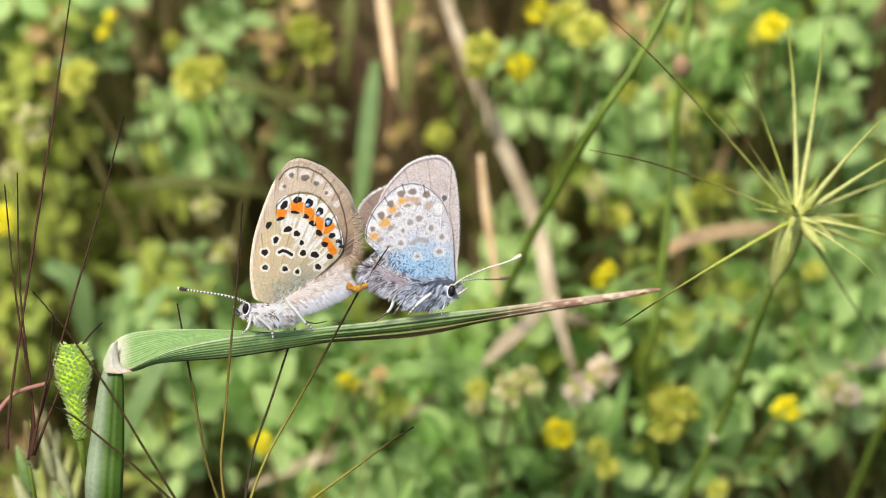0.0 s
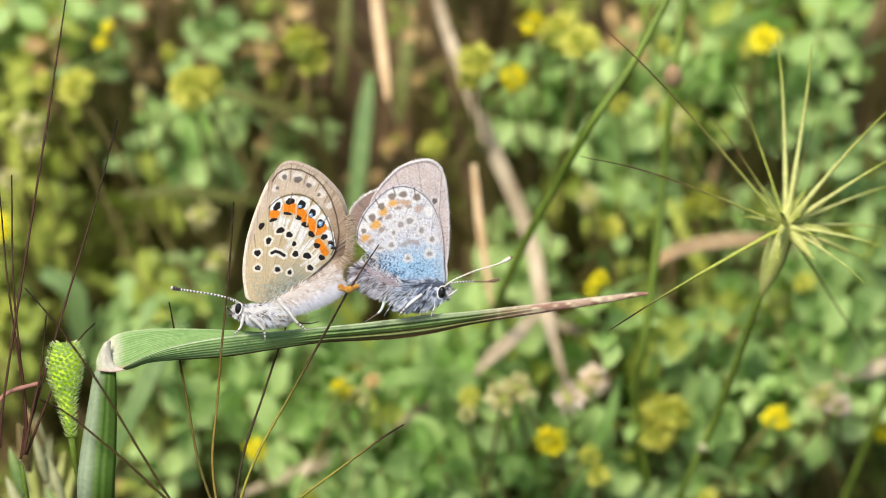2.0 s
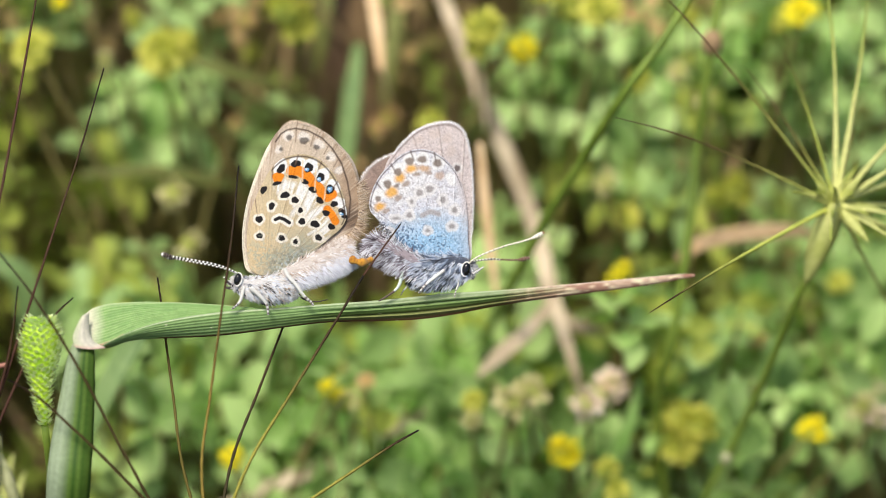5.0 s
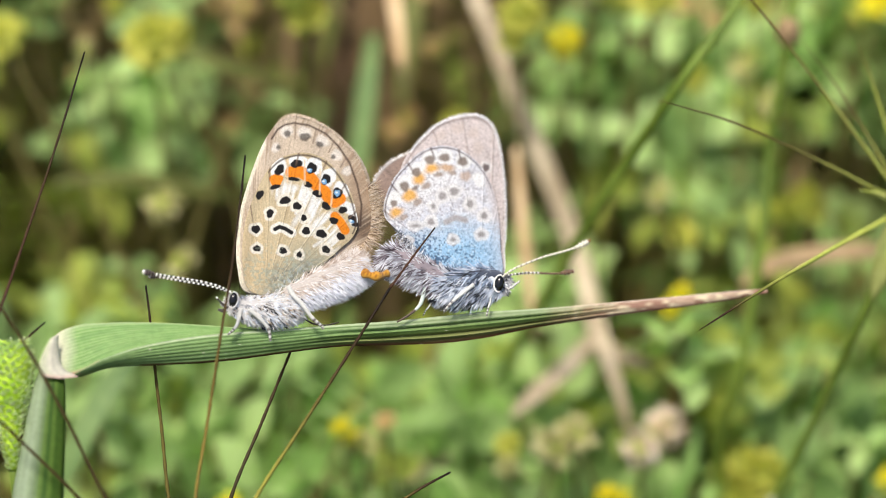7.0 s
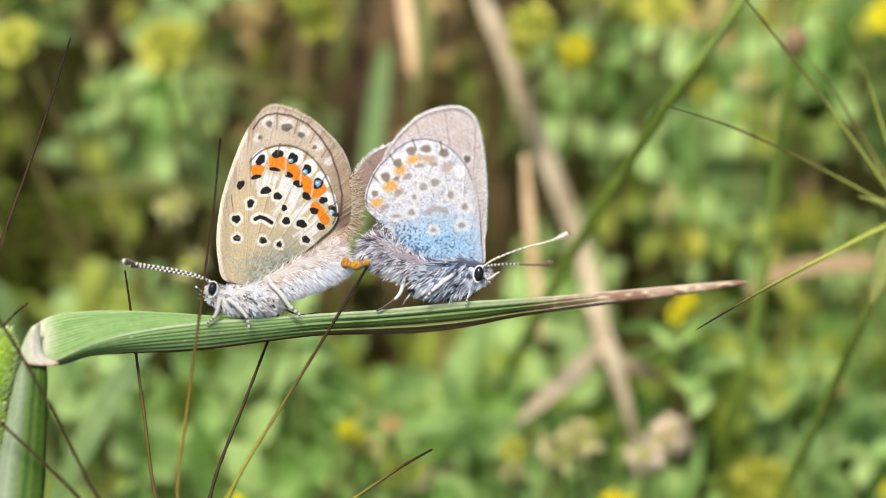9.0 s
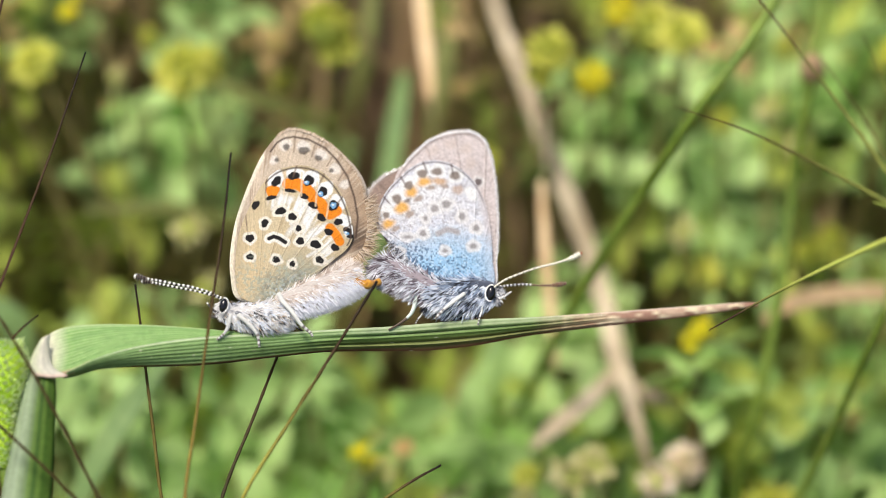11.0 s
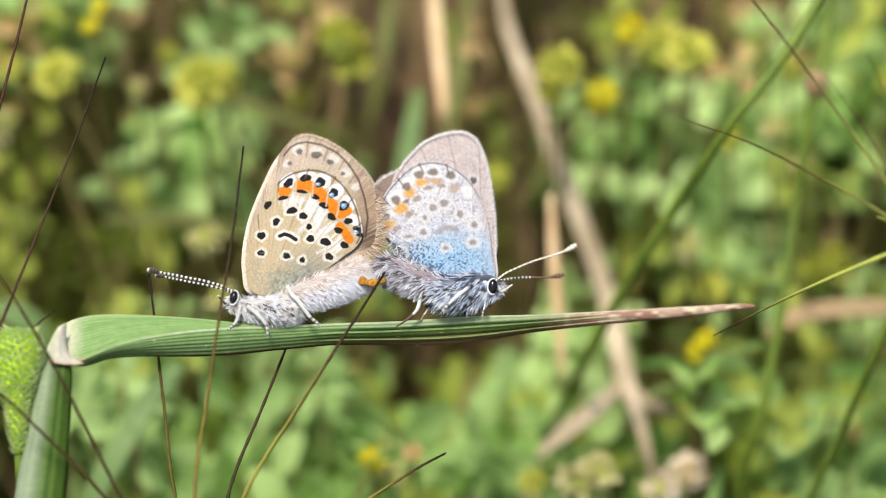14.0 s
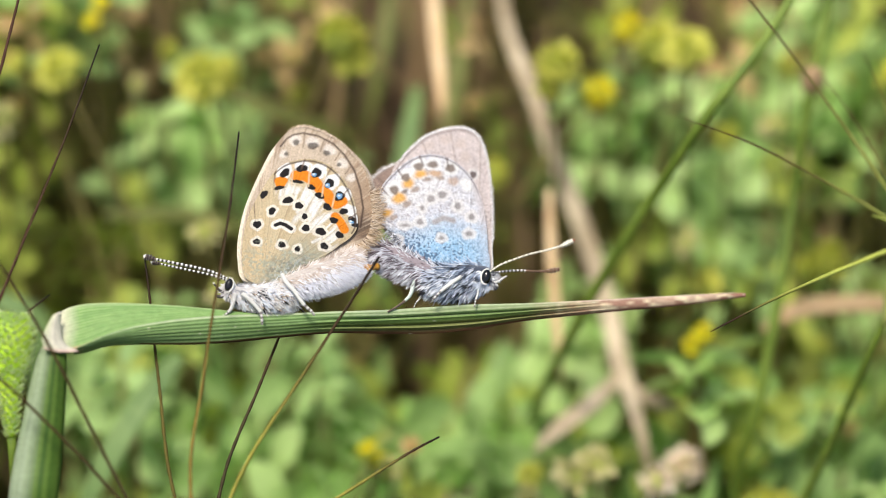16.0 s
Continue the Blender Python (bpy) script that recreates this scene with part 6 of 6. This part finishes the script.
LOW_EAR_ROWS = [
    (0, 2.75, 0.01, -0.34, -0.00, -1.72, 0.01),
    (0.5, 2.64, 0.01, -0.30, -0.00, -2.14, 0.01),
    (1, 2.66, 0.01, -0.28, 0.00, -2.28, 0.01),
    (1.5, 2.68, 0.00, -0.08, 0.00, -2.25, 0.01),
    (2, 2.70, 0.00, -0.05, 0.00, -2.07, 0.01),
    (2.5, 2.81, 0.01, -0.10, -0.00, -1.79, 0.01),
    (3, 2.54, 0.01, -0.04, -0.00, -1.80, 0.01),
    (3.5, 2.40, 0.01, -0.03, -0.00, -1.64, 0.01),
    (4, 2.06, 0.01, -0.80, -0.01, -1.52, 0.01),
    (4.2, 1.97, 0.01, -0.61, -0.01, -0.56, 0.00),
    (6.5, 0.61, 0.01, -0.43, -0.01, 0.20, 0.00),
    (7, 0.53, 0.00, 0.24, -0.00, 0.63, -0.00),
    (7.5, -0.01, -0.00, 0.35, 0.00, 0.09, -0.00),
    (8, -0.19, -0.01, 0.50, 0.01, -0.43, -0.00),
    (8.5, -0.30, -0.01, 0.58, 0.02, -1.09, 0.00),
    (9, -0.48, -0.01, 0.65, 0.02, -1.44, 0.00),
    (11.5, -0.24, -0.01, 0.72, 0.03, -1.92, 0.00),
    (12, -0.54, -0.02, 0.73, 0.03, -2.43, 0.00),
    (12.5, -0.55, -0.02, 0.95, 0.04, -2.59, 0.00),
    (13, 0.11, -0.02, 0.88, 0.04, -1.31, 0.00),
    (13.5, -0.26, -0.02, 0.92, 0.04, -1.60, 0.00),
    (14, -0.36, -0.02, 0.92, 0.04, -1.94, 0.00),
    (14.5, -0.71, -0.02, 1.11, 0.04, -2.38, 0.00),
    (15, -0.53, -0.02, 1.17, 0.04, -2.10, 0.00),
    (15.5, -0.55, -0.02, 1.20, 0.04, -1.85, 0.00),
    (16, -0.74, -0.02, 1.24, 0.04, -2.03, 0.00),
]
LEFT_EAR_ROWS = [
    (0, 2.35, -0.01, 0.64, 0.02, -0.87, 0.00),
    (0.5, 2.02, -0.01, 0.37, 0.02, -1.06, 0.00),
    (1, 1.92, -0.01, 0.30, 0.02, -1.09, 0.00),
    (1.5, 2.05, -0.01, 0.48, 0.02, -1.00, 0.00),
    (2, 2.19, -0.00, 0.57, 0.02, -0.93, 0.00),
    (2.5, 2.40, -0.00, 0.46, 0.02, -0.84, 0.00),
    (3, 2.10, -0.00, 0.56, 0.02, -0.86, 0.00),
    (3.5, 2.03, -0.00, 0.51, 0.02, -0.78, 0.00),
    (4, 1.73, -0.00, 0.62, 0.01, -0.67, 0.00),
    (4.2, 1.99, 0.00, 0.92, 0.00, -0.16, 0.00),
    (6.5, 0.51, 0.02, -0.64, -0.02, 0.21, 0.00),
    (7, 0.74, 0.00, 0.43, -0.00, 0.45, -0.00),
    (7.5, -0.02, -0.00, 0.39, 0.00, 0.38, -0.00),
    (8, -0.34, -0.01, 0.52, 0.01, 0.26, -0.00),
    (8.5, -0.54, -0.01, 0.48, 0.02, 0.03, -0.00),
    (9, -0.77, -0.02, 0.74, 0.03, 0.09, -0.01),
    (11.5, -0.71, -0.02, 0.81, 0.03, 0.21, -0.01),
    (12, -1.21, -0.02, 0.64, 0.03, 0.18, -0.01),
    (12.5, -1.20, -0.02, 0.94, 0.04, 0.28, -0.01),
    (13, -0.19, -0.02, 0.84, 0.03, 0.46, -0.01),
    (13.5, -0.53, -0.01, 0.71, 0.02, 0.40, -0.01),
    (14, -0.78, -0.01, 0.32, 0.01, 0.31, -0.00),
    (14.5, -1.21, -0.01, 0.54, 0.01, 0.25, -0.00),
    (15, -1.00, -0.01, 0.66, 0.01, 0.25, -0.00),
    (15.5, -0.98, -0.01, 0.54, 0.01, 0.27, -0.00),
    (16, -1.27, -0.01, 0.51, 0.02, 0.03, -0.00),
]
SPIKE_ROWS = [
    (0, 1.71, 0.00, 0.08, 0.00, -0.13, -0.00),
    (0.5, 1.40, 0.00, -0.04, 0.00, -0.17, -0.00),
    (1, 1.30, 0.00, -0.01, 0.00, -0.19, -0.00),
    (1.5, 1.37, 0.00, 0.11, 0.00, -0.20, -0.00),
    (2, 1.48, 0.00, 0.20, 0.00, -0.19, -0.00),
    (2.5, 1.70, 0.00, 0.20, 0.00, -0.18, -0.00),
    (3, 1.37, 0.00, 0.09, 0.00, -0.20, -0.00),
    (3.5, 1.31, 0.00, 0.10, 0.00, -0.19, -0.00),
    (4, 1.14, 0.00, 0.11, 0.00, -0.17, -0.00),
    (4.2, 1.43, 0.00, 0.32, 0.00, -0.05, -0.00),
    (6.5, 0.71, 0.00, 0.19, -0.00, 0.05, 0.00),
    (7, 0.74, 0.00, 0.41, -0.00, 0.09, 0.00),
    (7.5, -0.01, 0.00, 0.31, -0.00, 0.05, 0.00),
    (8, -0.33, -0.00, 0.22, -0.00, 0.03, 0.00),
    (8.5, -0.52, -0.00, 0.03, -0.00, 0.02, 0.00),
    (9, -0.81, -0.00, 0.19, -0.00, -0.00, 0.00),
    (11.5, -0.65, -0.00, 0.21, -0.00, 0.03, 0.00),
    (12, -1.16, -0.00, -0.03, 0.00, -0.00, 0.00),
    (12.5, -1.18, -0.00, 0.19, 0.00, 0.00, 0.00),
    (13, -0.03, 0.00, 0.40, -0.00, 0.11, 0.00),
    (13.5, -0.51, -0.00, 0.30, 0.00, 0.01, 0.00),
    (14, -0.82, -0.00, 0.10, 0.00, -0.12, 0.00),
    (14.5, -1.40, -0.00, 0.35, 0.00, -0.28, -0.00),
    (15, -1.04, -0.00, 0.50, 0.00, -0.21, -0.00),
    (15.5, -0.90, -0.00, 0.46, 0.00, -0.07, 0.00),
    (16, -1.47, -0.00, 0.31, 0.00, -0.05, -0.00),
]
PLANT_ROWS = [
    (0, 2.63, -0.41, -0.31, 0.00, 0.79, -0.88),
    (0.5, 2.34, -0.36, -0.40, 0.00, 0.74, -0.62),
    (1, 2.29, -0.39, -0.36, 0.01, 0.71, -0.66),
    (1.5, 2.37, -0.24, -0.26, 0.00, 0.65, -0.57),
    (2, 2.45, -0.06, -0.24, 0.00, 0.88, -0.35),
    (2.5, 2.66, -0.01, -0.24, 0.00, 0.88, -0.29),
    (3, 2.39, -0.12, -0.28, 0.00, 0.64, -0.40),
    (3.5, 2.30, -0.08, -0.27, 0.00, 0.65, -0.31),
    (4, 2.18, -0.50, -0.17, 0.01, 0.64, -1.09),
    (4.2, 2.31, -0.12, -0.18, 0.00, 1.32, -0.40),
    (6.5, 0.73, -0.09, 0.05, 0.00, 0.68, -0.18),
    (7, 0.75, 0.02, 0.20, -0.00, 0.67, -0.06),
    (7.5, -0.03, 0.01, 0.21, -0.00, 0.27, 0.02),
    (8, -0.38, 0.03, 0.17, -0.00, 0.15, 0.09),
    (8.5, -0.63, 0.13, 0.15, -0.00, -0.39, 0.24),
    (9, -0.91, 0.08, 0.24, -0.01, -0.15, -0.06),
    (11.5, -0.86, 0.18, 0.28, -0.01, -0.16, 0.17),
    (12, -1.34, 0.02, -0.01, -0.01, 0.05, -0.05),
    (12.5, -1.45, 0.35, 0.32, -0.01, -0.43, 0.64),
    (13, -0.40, 0.73, 0.41, -0.02, 0.05, 1.17),
    (13.5, -0.73, 0.63, 0.30, -0.02, 0.17, 0.88),
    (14, -0.98, 0.69, 0.25, -0.02, -0.30, 0.96),
    (14.5, -1.47, 0.75, 0.49, -0.02, -0.21, 1.12),
    (15, -1.22, 0.77, 0.42, -0.02, 0.41, 1.11),
    (15.5, -1.21, 0.78, 0.51, -0.03, -0.24, 1.11),
    (16, -1.47, 0.54, 0.26, -0.02, -0.53, 0.78),
]


def rocked(pivot, rows):
    """Poses of a thing of the foreground that shifts and turns about a place on its sheet."""
    p = S(*pivot)
    out = []
    for t, x, y, z, rx, ry, rz in rows:
        out.append((t, FORE @ Matrix.Translation(p) @ pose(x * 0.001, y * 0.001, z * 0.001, rx, ry, rz) @ Matrix.Translation(-p)))
    return out


def swayed(thing, rows):
    base = thing.location.copy()
    walk(thing, [(t, Matrix.Translation(base + Vector((x, y, z)) * 0.001)) for t, x, y, z in rows])


def motions():
    walk(FEMALE, rocked((480, 585), FEMALE_ROWS))
    walk(MALE, rocked((840, 555), MALE_ROWS))
    walk(PLANT, rocked((480, 600), PLANT_ROWS))
    walk(LOW_EAR, rocked((372, 1120), LOW_EAR_ROWS))
    walk(LEFT_EAR, rocked((-118, 905), LEFT_EAR_ROWS))
    walk(SPIKE_HEAD, rocked((10, 720), SPIKE_ROWS))
    # the wind sways the tall stem and the star ear behind: seconds, millimetres across, back and up
    swayed(TALL_STEM, ((0, 0, 0, 0), (4, 0, 0, 0), (6.5, -1.1, 0, 0), (7.5, -1.9, 0, 0), (9, -2.1, 0, 0), (11.5, -1.6, 0, 0), (13.5, 0.9, 0, 0), (15, -0.5, 0, 0), (16, -1.2, 0, 0)))
    swayed(STAR_EAR, ((0, 0, 0.05, 0), (0.5, 0.07, 0.1, 0), (1, 0.15, 0.2, 0), (1.5, 0.08, 0.28, -0.3), (2, -0.05, 0.1, -0.24), (2.5, -0.08, 0.1, -0.15), (3, -0.14, 0.27, -0.5), (3.5, -0.18, 0.3, -0.6), (4, -0.1, 0.35, -0.6), (4.2, -0.2, 0.9, -1.1),
                      (6.5, -3.7, -0.5, 1.2), (7, -4.1, -0.2, 1.1), (7.5, -4.4, 0.5, 0.6), (8, -4.4, 0.7, 0.4), (8.5, -3.8, -0.2, 0.2), (9, -4.3, 0.4, 0.2), (11.5, -3.9, 1.7, 1.2), (12, -3.7, 1.6, 1), (12.5, -3.5, 1.4, 0.6), (13, -3.8, 1.4, 1), (13.5, -4, 1.3, 0.8),
                      (14, -3.8, 1, 0.8), (14.5, -4, 0.9, 0.1), (15, -3.8, 1.1, 0), (15.5, -4.1, 0.8, 0.5), (16, -3.8, 0.9, 0.3)))
    # the end of one bristle slips behind the male's wing
    place = LOOSE_TIP.location.copy()
    walk(LOOSE_TIP, [(t, Matrix.Translation(place) @ Matrix.Rotation(radians(a), 4, "X") @ Matrix.Rotation(radians(b), 4, "Z")) for t, a, b in ((0, 0, 0), (7.0, 0, 0), (7.3, -50, 70), (16, -50, 70))])


motions()
